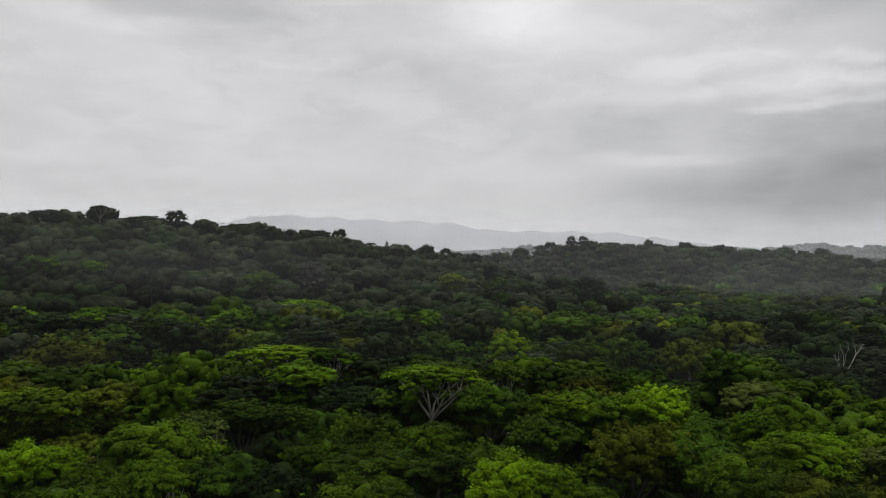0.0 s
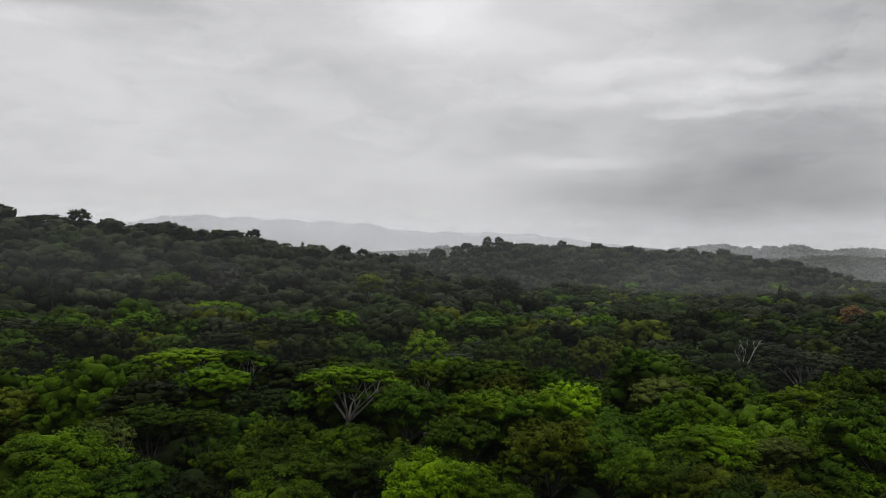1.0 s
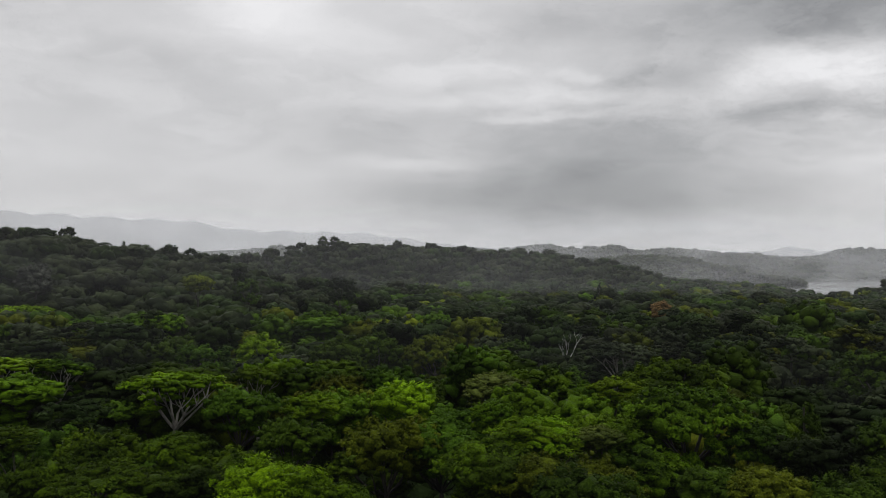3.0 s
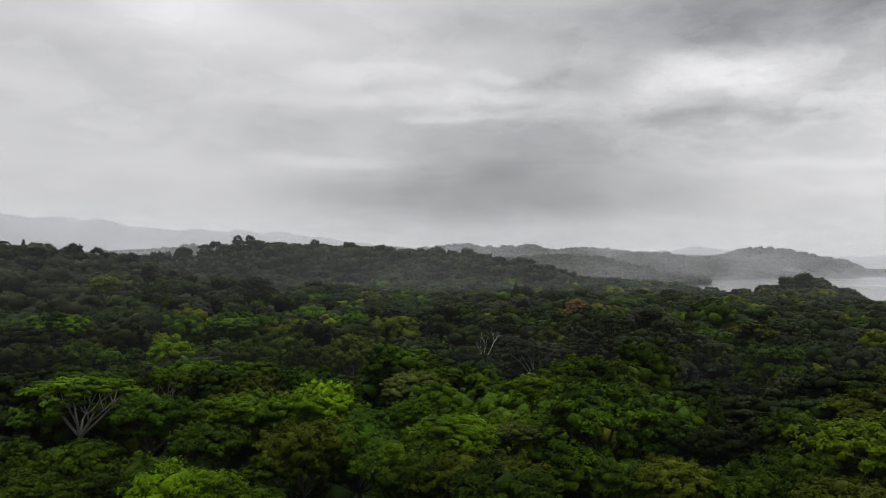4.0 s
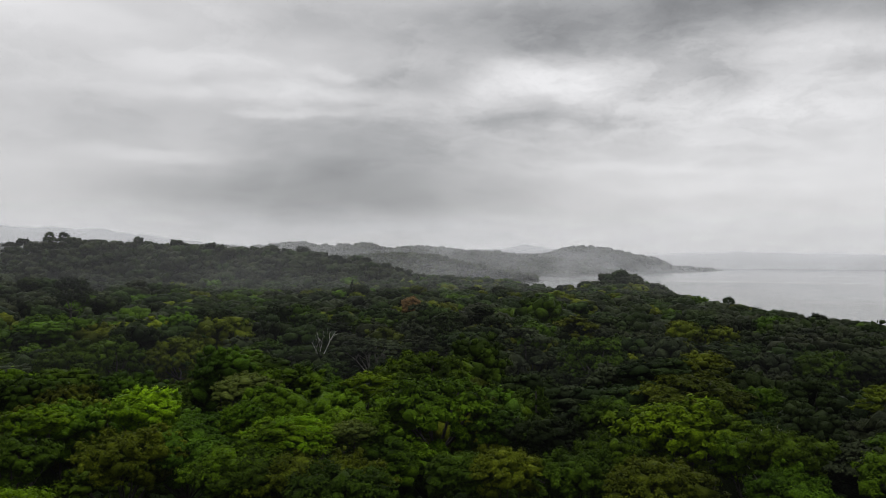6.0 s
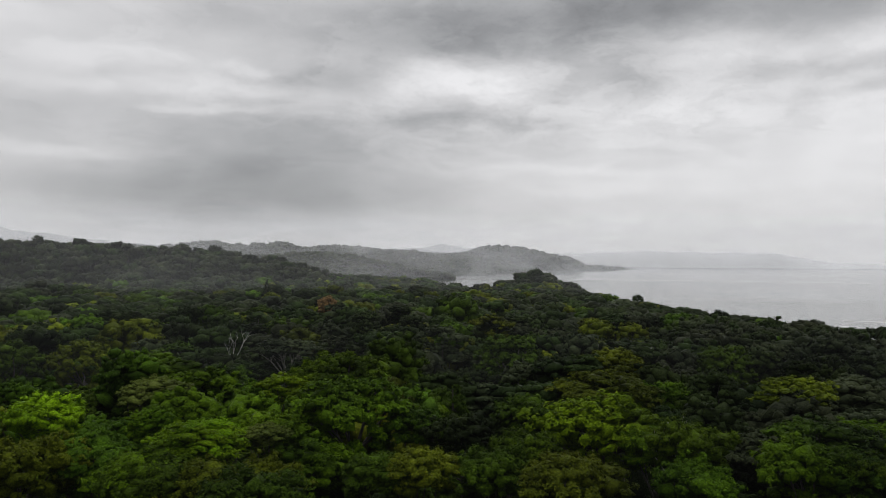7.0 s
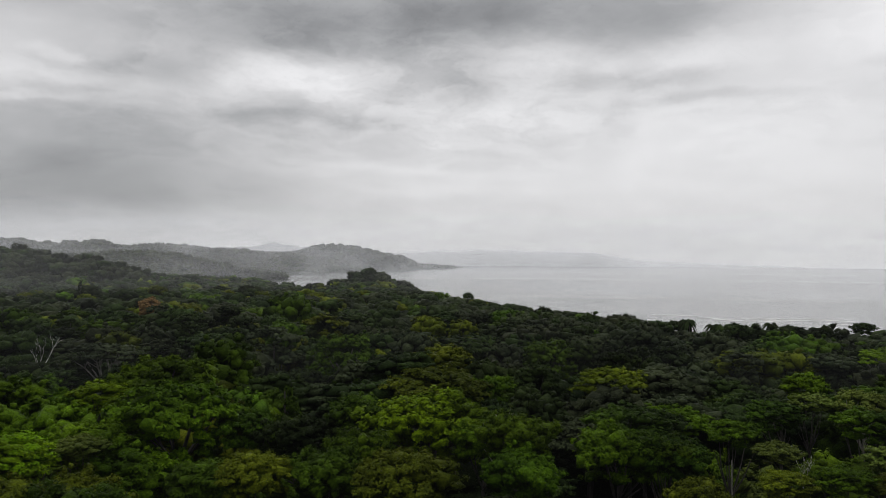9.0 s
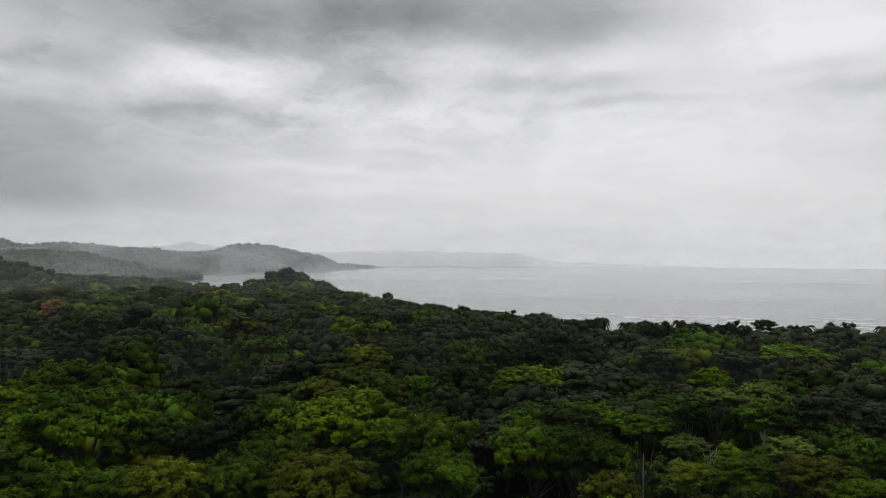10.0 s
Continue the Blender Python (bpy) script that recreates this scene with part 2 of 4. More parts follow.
def leaf_ball(count):
    """A ball of evenly spread points and its skin, open below: the form of one bough's foliage."""
    i = np.arange(count) + 0.5
    z, a = 1 - 2 * i / count, i * 2.399963
    r = np.sqrt(1 - z * z)
    pts = np.stack([r * np.cos(a), r * np.sin(a), z], 1)
    bm = bmesh.new()
    for p in pts:
        bm.verts.new(p)
    bm.verts.index_update()
    bmesh.ops.convex_hull(bm, input=bm.verts)
    bm.verts.index_update()
    co = np.array([v.co for v in bm.verts])
    faces = []
    for f in bm.faces:
        if f.calc_center_median().z > -0.62:
            out = f.normal.dot(f.calc_center_median()) > 0
            q = [v.index for v in f.verts]
            faces.append(q if out else q[::-1])
    bm.free()
    return co, np.array(faces)


BALL, SMALL_BALL, TINY_BALL = leaf_ball(17), leaf_ball(13), leaf_ball(9)


def tube(path, radii, sides=6):
    """A tapered round limb along a path."""
    path = np.asarray(path, float)
    ring = np.linspace(0, 2 * np.pi, sides, endpoint=False)
    verts = []
    for i, p in enumerate(path):
        d = path[min(i + 1, len(path) - 1)] - path[max(i - 1, 0)]
        d = d / (np.linalg.norm(d) + 1e-9)
        a = np.cross(d, (0.31, 0.95, 0.05) if abs(d[2]) > 0.7 else (0, 0, 1))
        a /= np.linalg.norm(a)
        b = np.cross(d, a)
        verts.append(p + radii[i] * (np.cos(ring)[:, None] * a + np.sin(ring)[:, None] * b))
    verts = np.concatenate(verts)
    i, j = np.meshgrid(np.arange(len(path) - 1), np.arange(sides), indexing="ij")
    i, j = i.ravel(), j.ravel()
    k = (j + 1) % sides
    return verts, as_quads(np.stack([i * sides + j, i * sides + k, (i + 1) * sides + k, (i + 1) * sides + j], 1))


def joined(pieces):
    verts, faces, at = [], [], 0
    for v, f in pieces:
        verts.append(v)
        faces.append(f + at)
        at += len(v)
    return np.concatenate(verts), np.concatenate(faces)


# ---- trees ----
TALL, WIDE = 26.0, 6.5  # the model trees: height and crown radius


def lobes_of(kind, rng, count, plump=1.0):
    """The clumps of a crown: centres and half-sizes."""
    if kind == "umbrella":
        a = rng.uniform(0, 2 * np.pi, count)
        r = WIDE * 0.88 * np.sqrt((np.arange(count) + 0.5) / count)
        z = TALL - 1.3 - 2.4 * (r / WIDE) ** 2 + rng.normal(0, 0.35, count)
        c = np.stack([r * np.cos(a), r * np.sin(a), z], 1)
        s = np.stack([rng.uniform(1.3, 2.1, count)] * 2 + [rng.uniform(0.65, 1.1, count)], 1)
        low = rng.permutation(count)[: count // 6]
        c[low] = np.stack([c[low, 0] * 0.75, c[low, 1] * 0.75, c[low, 2] - rng.uniform(2.0, 4.5, len(low))], 1)
        return c, s
    i = np.arange(count)
    golden = i * 2.399963 + rng.uniform(0, 6)
    if kind == "conical":
        f = (i + 0.5) / count
        r = WIDE * 0.85 * f ** 0.8
        c = np.stack([r * np.cos(golden), r * np.sin(golden), TALL - 1.2 - 13.0 * f + rng.normal(0, 0.3, count)], 1)
        s = np.stack([1.0 + 1.3 * f] * 2 + [0.8 + 0.5 * f], 1)
        return c, s
    if kind == "slender":
        c = np.stack([rng.normal(0, 2.2, count), rng.normal(0, 2.2, count), TALL - 1.0 - rng.uniform(0, 11, count)], 1)
        s = np.stack([rng.uniform(0.9, 1.8, count)] * 2 + [rng.uniform(0.7, 1.2, count)], 1)
        return c, s
    deep = {"round": 0.86, "broad": 0.62, "layered": 0.50}[kind] * WIDE
    f = (i + 0.5) / count
    cz = 1 - f * (1.75 if kind == "round" else 1.3)                        # a dome of boughs, full to its rim, with shaded boughs under it
    ring = np.sqrt(np.clip(1 - cz * cz, 0, 1))
    push = rng.uniform(0.68, 0.9, count)
    wob = 1 + 0.12 * np.sin(golden * 3 + rng.uniform(0, 6)) + 0.10 * np.sin(golden * 2 + rng.uniform(0, 6))
    c = np.stack([WIDE * ring * push * wob * np.cos(golden), WIDE * ring * push * wob * np.sin(golden), deep * cz * push], 1)
    low = cz < -0.02
    if kind != "round":
        c[low] *= np.array([0.66, 0.66, 1.0])
    c[low, 2] -= rng.uniform(0.05, 0.35, low.sum()) * WIDE
    c += rng.normal(0, 0.25, c.shape)
    k = {"round": 0.335, "broad": 0.335, "layered": 0.35}[kind] * WIDE * math.sqrt(26 / count) * plump
    s = rng.uniform(0.7, 1.25, (count, 1)) * np.array([[k, k, k * {"round": 0.84, "broad": 0.74, "layered": 0.42}[kind]]])
    c[:, 2] += TALL - (c[:, 2] + s[:, 2]).max()
    return c, s


def clumps_of(c, s, rng, each):
    """Small clumps that stud each lobe, mostly on its upper side."""
    m = len(c) * each
    which = np.repeat(np.arange(len(c)), each)
    d = rng.normal(0, 1, (m, 3))
    d[:, 2] = np.abs(d[:, 2]) * 1.2 - 0.25
    d /= np.linalg.norm(d, axis=1)[:, None]
    size = 0.40 * s[which][:, :1] * rng.uniform(0.6, 1.25, (m, 1))
    flat = np.clip(s[which][:, 2:3] / s[which][:, :1] * 1.25, 0.5, 0.9)
    return c[which] + d * s[which] * rng.uniform(0.78, 1.0, (m, 1)), size * np.concatenate([np.ones((m, 2)), flat], 1)


def sprays(c, s, rng, each, size):
    """Leaf sprays over the clumps: small three-cornered blades that face out and up."""
    m = len(c) * each
    which = np.repeat(np.arange(len(c)), each)
    d = rng.normal(0, 1, (m, 3))
    d[:, 2] = np.abs(d[:, 2]) * 1.15 - 0.15
    d /= np.linalg.norm(d, axis=1)[:, None]
    p = c[which] + d * s[which] * rng.uniform(0.74, 1.06, (m, 1))
    out = p - np.array([0, 0, TALL - 7.0])
    nrm = d / s[which] * s[which][:, :1] * 0.6 + 0.5 * out / (np.linalg.norm(out, axis=1)[:, None] + 0.1) + np.array([0, 0, 0.12]) + rng.normal(0, 0.26, (m, 3))
    nrm /= np.linalg.norm(nrm, axis=1)[:, None]
    a = np.cross(nrm, rng.normal(0, 1, (m, 3)))
    a /= np.linalg.norm(a, axis=1)[:, None]
    b = np.cross(nrm, a)
    h = size * rng.uniform(0.6, 1.3, (m, 1))
    v = np.stack([p - a * h - b * h * 0.5, p - a * h * 0.7 + b * h * 0.62, p + a * h * 1.15], 1).reshape(-1, 3)
    return v, np.arange(3 * m).reshape(m, 3)


def cores(c, s, rng, fill, shape):
    """The leafy mass of each bough: a ragged, crumpled ball."""
    base, faces = shape
    m, k = len(c), len(base)
    turn = rng.uniform(0, np.pi, (m, 1))
    x, y = base[None, :, 0] * np.cos(turn) - base[None, :, 1] * np.sin(turn), base[None, :, 0] * np.sin(turn) + base[None, :, 1] * np.cos(turn)
    ball = np.stack([x, y, np.broadcast_to(base[None, :, 2], x.shape)], -1)
    v = c[:, None] + ball * s[:, None] * fill * rng.uniform(0.6, 1.28, (m, k, 1))
    return v.reshape(-1, 3), (faces[None] + (np.arange(m) * k)[:, None, None]).reshape(-1, 3)


def crown_arrays(kind, seed, count, studs, each, size, fill, ball, tuft, plump=1.0, skirt=0.0, dense=0.95):
    """A crown: lobes, nearby also the clumps that stud them, and leaf sprays over those. skirt: boughs that reach down round the trunk."""
    rng = np.random.default_rng(seed)
    c, s = lobes_of(kind, rng, count, plump)
    if skirt:
        m = max(3, count // 3)
        a = np.linspace(0, 2 * np.pi, m, endpoint=False) + rng.uniform(0, 1)
        low = np.stack([WIDE * 0.6 * np.cos(a), WIDE * 0.6 * np.sin(a), TALL - 6.5 - skirt * rng.uniform(0.4, 1.0, m)], 1)
        c, s = np.concatenate([c, low]), np.concatenate([s, np.full((m, 3), 2.4)])
    pieces = [cores(c, s, rng, fill, ball)]
    if studs:
        k, ks = clumps_of(c, s, rng, studs)
        pieces += [cores(k, ks, rng, dense, tuft), sprays(k, ks, rng, each, size)]
    elif each:
        pieces.append(sprays(c, s, rng, each, size))
    return joined(pieces), c, s


def limbs(kind, c, s, rng):
    """Trunk and main limbs up to the clumps."""
    fork = {"umbrella": 0.60, "round": 0.55, "broad": 0.58, "layered": 0.6, "conical": 0.95, "slender": 0.93}[kind] * TALL
    lean = rng.normal(0, 0.5, 2)
    top = np.array([lean[0], lean[1], fork])
    thick = {"slender": 0.22, "conical": 0.3}.get(kind, 0.45)
    pieces = [tube([(0, 0, -1.0), (0, 0, 0.6), (lean[0] * 0.4, lean[1] * 0.4, fork * 0.5), top], [thick * 1.9, thick * 1.25, thick, thick * 0.75], 8)]
    if kind == "umbrella":
        # limbs fan out from the fork and split again under the flat crown
        for q in range(9):
            a = 2 * np.pi * q / 9 + rng.uniform(-0.3, 0.3)
            reach = WIDE * rng.uniform(0.35, 0.55)
            knee = np.array([reach * math.cos(a), reach * math.sin(a), fork + (TALL - 2.2 - fork) * rng.uniform(0.5, 0.68)])
            pieces.append(tube([top, (top + knee) / 2 + rng.normal(0, 0.2, 3), knee], [0.2, 0.15, 0.11], 6))
            for i in np.argsort(np.hypot(c[:, 0] - knee[0] * 1.6, c[:, 1] - knee[1] * 1.6))[:4]:
                end = c[i] - np.array([0, 0, 0.2])
                pieces.append(tube([knee, (knee + end) / 2 + rng.normal(0, 0.25, 3), end], [0.1, 0.075, 0.045], 4))
        return joined(pieces)
    for i in rng.permutation(len(c))[:9]:
        end = c[i] - np.array([0, 0, s[i][2] * 0.4])
        start = top if kind not in ("conical", "slender") else np.array([0, 0, min(end[2] - 0.8, fork)])
        mid = start + (end - start) * 0.5 + np.array([0, 0, -0.10 * np.linalg.norm((end - start)[:2])]) + rng.normal(0, 0.35, 3)
        r0 = thick * rng.uniform(0.35, 0.55)
        pieces.append(tube([start, mid, end], [r0, r0 * 0.7, r0 * 0.3], 5))
    return joined(pieces)


def bare_arrays(seed):
    """A leafless tree: a trunk that forks again and again."""
    rng = np.random.default_rng(seed)
    pieces, tips = [], []

    def grow(at, d, length, radius, level):
        d = d / np.linalg.norm(d)
        mid = at + d * length * 0.5 + rng.normal(0, 0.05 * length, 3)
        end = at + d * length + rng.normal(0, 0.05 * length, 3)
        pieces.append(tube([at, mid, end], [radius, radius * 0.85, radius * 0.66], 5 if level < 3 else 4))
        if level == 5:
            tips.append(end)
            return
        for k in range(3 if level == 1 else 2):
            side = rng.normal(0, 1, 3) * np.array([1, 1, 0.5])
            grow(end, d * 0.9 + side * 0.52 + np.array([0, 0, 0.16]), length * rng.uniform(0.62, 0.82), radius * 0.6, level + 1)

    pieces.append(tube([(0, 0, -1), (0, 0, 0.5), (0.2, 0.1, 14.0)], [0.5, 0.3, 0.22], 8))
    grow(np.array([0.2, 0.1, 14.0]), np.array([0.05, 0.0, 1.0]), 4.2, 0.21, 1)
    v, f = joined(pieces)
    up = v[:, 2] > 14
    v[up, 2] = 14 + (v[up, 2] - 14) * (TALL - 14) / (v[:, 2].max() - 14)
    reach = np.quantile(np.hypot(v[:, 0], v[:, 1]), 0.97)
    spread = np.where(up, WIDE / reach, 1.0)[:, None]
    v[:, :2] *= 1 + (spread - 1) * np.clip((v[:, 2:3] - 14) / 3, 0, 1)
    c = v[rng.integers(0, len(v), 60)]
    return (v, f), c[c[:, 2] > 19]


KINDS = ("broad", "layered", "round", "umbrella", "conical", "slender")
SAY = {"broad": "wide domed crown", "layered": "crown of flat leaf layers", "round": "compact round crown", "umbrella": "flat umbrella crown on fanned limbs",
       "conical": "narrow pointed crown", "slender": "thin trunk and loose tufts", "bare": "bare branching limbs"}
HUE = {"mid": "mid-green", "dusk": "haze-greyed green", "dark": "dark green", "fresh": "fresh green", "bright": "bright yellow-green", "lime": "lime-green", "olive": "olive-green",
       "pale": "pale green", "grey": "dry grey", "rust": "rust-brown", "white": "whitish grey"}
MODELS = {}


def model(kind, variant, fine, far=False, big=False):
    """Crown and trunk meshes of one model tree; fine for the nearest ones."""
    key = (kind, variant, fine, far, big)
    if key not in MODELS:
        seed = 100 * KINDS.index(kind) + variant if kind != "bare" else 900 + variant
        if kind == "bare":
            (v, f), c = bare_arrays(seed)
            rng = np.random.default_rng(seed + 1)
            s = np.full((len(c), 3), 0.55)
            crown = sprays(c, s, rng, 5, 0.28)
            MODELS[key] = mesh_of("bare_crown", *crown, [LEAF["grey"]]), mesh_of("bare_trunk", v, f, [WHITE_BARK])
        else:
            count = {"umbrella": 42, "conical": 24, "slender": 12}.get(kind, 44 if big else 26)
            open_crown = kind in ("umbrella", "slender")
            studs, each, size = (0, 8, 0.8) if far else (6 if big else 8, 24, 0.24) if fine else (6, 16, 0.3) if big else (6, 13, 0.3)
            if open_crown and studs:
                studs -= 3
            (v, f), c, s = crown_arrays(kind, seed, count, studs, each, size, 0.6 if open_crown else 0.9 if far else 0.6 if big else 0.7, BALL if far else SMALL_BALL, TINY_BALL, 1.0, 0.0, 0.58 if fine else 0.68)
            rng = np.random.default_rng(seed + 7)
            tv, tf = limbs(kind, c, s, rng)
            MODELS[key] = mesh_of(kind + "_crown", v, f, [LEAF["mid"]]), mesh_of(kind + "_trunk", tv, tf, [PALE_BARK if kind in ("umbrella", "slender") else DARK_BARK])
    return MODELS[key]


# ---- the lie of the land ----
def at(az, dist):
    return np.array([dist * math.sin(radians(az)), dist * math.cos(radians(az))])


# the coast, from behind the drone round the point and the bay to the far headland
COAST = [at(*p) for p in ((180, 900), (130, 520), (105, 395), (91, 366), (84, 366), (76, 362), (70, 395), (64, 450), (59, 545), (55, 650), (53.2, 820), (50, 860), (47, 830),
                          (45.4, 760), (44.4, 850), (42.5, 1000), (38, 1250), (38, 1650), (44.2, 1860), (42, 2000), (44, 2270), (46.8, 2330), (45.5, 2500), (47, 2560), (49.4, 2560), (49, 2800), (48, 3080),
                          (50.7, 3100), (55, 3420), (57.6, 3980), (55, 4000), (48, 4200), (40, 5200), (0, 5600), (-60, 5600), (-140, 3000))]
# bearing, distance, ground height along each crest
HILL = ((-48, 530, 58), (-30, 530, 58.5), (-27.4, 530, 60), (-24.2, 530, 60), (-22.4, 530, 56.5), (-20, 530, 58.5), (-17.9, 530, 55), (-13.8, 535, 54.5), (-11, 540, 50.5), (-8.6, 550, 51.5), (-6.1, 560, 47.5),
        (-4, 580, 42), (-1, 600, 41), (0.7, 610, 39), (2.2, 620, 34), (4, 630, 22))
RIDGE = ((0, 945, 38), (2.8, 945, 42.5), (4, 945, 45.5), (7, 945, 50), (9, 940, 55), (11.1, 940, 56), (12.3, 940, 54), (15.1, 945, 51.5), (19.2, 950, 52), (21.6, 950, 50.5), (22.7, 950, 46.5), (24.2, 950, 50), (26.3, 950, 48.5),
         (28.6, 950, 41), (30.2, 950, 39), (30.9, 950, 35), (32.5, 950, 27), (33.7, 955, 18), (35, 960, 11), (36.5, 980, 5))
BAY_HILLS = ((27, 1700, 46), (30.2, 1700, 48), (31.3, 1700, 51), (34.1, 1700, 52), (36.2, 1700, 46), (38.2, 1710, 36), (40.3, 1730, 24), (42.4, 1760, 12), (43.7, 1790, 5))
INNER_HILLS = ((-3, 2300, 62), (0.7, 2300, 68), (1.9, 2300, 74), (4.9, 2300, 78), (6.6, 2300, 83), (14, 2300, 76), (22.7, 2300, 74), (23.8, 2300, 80), (25.6, 2300, 88), (27.8, 2300, 82), (31.2, 2300, 86), (31.9, 2300, 78), (33, 2300, 56))
SPIT = ((36, 2120, 12), (39.9, 2110, 14), (42.4, 2100, 18), (44.5, 2110, 20), (46, 2130, 11))
FAR_SPIT = ((45, 2420, 8), (46.6, 2420, 11), (47.9, 2420, 14), (49.2, 2440, 9))
HEADLAND = ((43.5, 3200, 58), (44.6, 3200, 70), (45.4, 3200, 84), (46.2, 3200, 95), (47.2, 3210, 101), (48.1, 3220, 96), (49.6, 3240, 80), (50.8, 3260, 64), (52.1, 3290, 50), (52.9, 3320, 28), (53.8, 3380, 14))
FAR_HILLS = ((31, 2750, 68), (32.1, 2750, 77), (34.1, 2750, 86), (36.6, 2750, 83), (39.1, 2760, 73), (42, 2780, 64), (44.5, 2800, 58))
KNOLL = ((46.4, 770, 4), (47.5, 780, 13), (48.7, 785, 19), (49.3, 790, 25), (49.8, 790, 27.5), (50.3, 790, 24), (50.9, 795, 14), (51.8, 800, 11), (52.5, 800, 7))
RIDGES = ((HILL, 120), (RIDGE, 115), (BAY_HILLS, 170), (INNER_HILLS, 170), (SPIT, 110), (FAR_SPIT, 90), (HEADLAND, 130), (FAR_HILLS, 190), (KNOLL, 42))  # each with its half width


def line_distance(x, y, pts):
    """Distance from points to a polyline, and how far along it the nearest place is."""
    best, along = np.full(x.shape, 1e9), np.zeros(x.shape)
    for i in range(len(pts) - 1):
        a, b = pts[i][:2], pts[i + 1][:2]
        d = b - a
        u = np.clip(((x - a[0]) * d[0] + (y - a[1]) * d[1]) / (d @ d), 0, 1)
        q = np.hypot(x - a[0] - u * d[0], y - a[1] - u * d[1])
        near = q < best
        best, along = np.where(near, q, best), np.where(near, i + u, along)
    return best, along


def inland(x, y):
    """Signed distance to the coast: positive on land."""
    inside = np.zeros(x.shape, bool)
    for i in range(len(COAST)):
        (ax, ay), (bx, by) = COAST[i], COAST[(i + 1) % len(COAST)]
        if ay != by:
            inside ^= ((ay > y) != (by > y)) & (x < (bx - ax) * (y - ay) / (by - ay) + ax)
    d, _ = line_distance(x, y, COAST + COAST[:1])
    return np.where(inside, d, -d)


def ground_z(x, y):
    x, y = np.asarray(x, float), np.asarray(y, float)
    shore = inland(x, y)
    z = 1.5 + 3.0 * np.clip(shore / 120, 0, 1) + 0.9 * np.sin(x / 47 + 1.3) * np.sin(y / 61) + 0.6 * np.sin(x / 23 - y / 31)
    for crest, half in RIDGES:
        pts = [np.append(at(a, d), h) for a, d, h in crest]
        d, along = line_distance(x, y, pts)
        h = np.interp(along, np.arange(len(pts)), [p[2] for p in pts])
        h = h * (1 + 0.05 * np.sin(x / 70 + half) * np.cos(y / 55))
        z = np.maximum(z, h * np.exp(-(d / half) ** 2) + 3)
    foot = np.clip((shore + 12) / 40, 0, 1)
    return np.where(shore > -12, -3 + (z + 3) * foot * foot * (3 - 2 * foot), -3.0)


# ---- ground and sea ----
rings = np.concatenate([[0.0], np.geomspace(25, 4565, 230)])
turns = np.radians(np.concatenate([np.arange(-40, 100, 0.9), np.arange(100, 320, 4.0)]))
rr, tt = np.meshgrid(rings, turns, indexing="ij")
gx, gy = rr * np.sin(tt), rr * np.cos(tt)
gz = ground_z(gx, gy)
m = len(turns)
i, j = np.meshgrid(np.arange(len(rings) - 1), np.arange(m), indexing="ij")
i, j = i.ravel(), j.ravel()
k = (j + 1) % m
quads = np.stack([i * m + j, (i + 1) * m + j, (i + 1) * m + k, i * m + k], 1)
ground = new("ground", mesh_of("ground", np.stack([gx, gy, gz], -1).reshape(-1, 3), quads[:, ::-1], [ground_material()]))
ground.data.polygons.foreach_set("use_smooth", np.ones(len(ground.data.polygons), bool))
tagged(ground, "dark forest floor rising to low hills by the sea", "ground", kind="structure")

ring = np.linspace(0, 2 * np.pi, 96, endpoint=False)
sea_v = np.concatenate([[(0, 0, 0)], np.stack([4585 * np.cos(ring), 4585 * np.sin(ring), np.zeros(96)], 1)])
sea_f = np.array([(0, 1 + i, 1 + (i + 1) % 96) for i in range(96)])
sea = new("water", mesh_of("sea", sea_v, sea_f, [water_material()]))
tagged(sea, "calm pale grey sea under an overcast sky", "sea", kind="structure")

# long low lines of surf off the beach
FOAM = foam_material()
rng = np.random.default_rng(5)
surf = []
for row in range(34):
    off = rng.uniform(60, 420)
    a0 = rng.uniform(70, 93)
    span = rng.uniform(1.0, 4.5)
    az = np.radians(np.linspace(a0, a0 + span, 14))
    shore = np.interp(np.degrees(az), (59, 64, 70, 76, 91, 105), (540, 440, 395, 366, 372, 395))
    r = shore + off + 6 * np.sin(az * 60 + row)
    w = rng.uniform(0.6, 2.2) * np.sin(np.linspace(0.05, np.pi - 0.05, 14)) * (1 + 0.4 * np.sin(az * 200 + row))
    inner = np.stack([(r - w) * np.sin(az), (r - w) * np.cos(az), np.full(14, 0.05)], 1)
    crest = np.stack([r * np.sin(az), r * np.cos(az), np.full(14, 0.45)], 1)
    outer = np.stack([(r + w) * np.sin(az), (r + w) * np.cos(az), np.full(14, 0.05)], 1)
    f = [(q + 14 * p, q + 1 + 14 * p, q + 15 + 14 * p, q + 14 + 14 * p) for p in (0, 1) for q in range(13)]
    surf.append((np.concatenate([inner, crest, outer]), as_quads(np.array(f))))
tagged(new("surf", mesh_of("surf", *joined(surf), [FOAM])), "thin broken lines of white surf", "surf", kind="stuff")


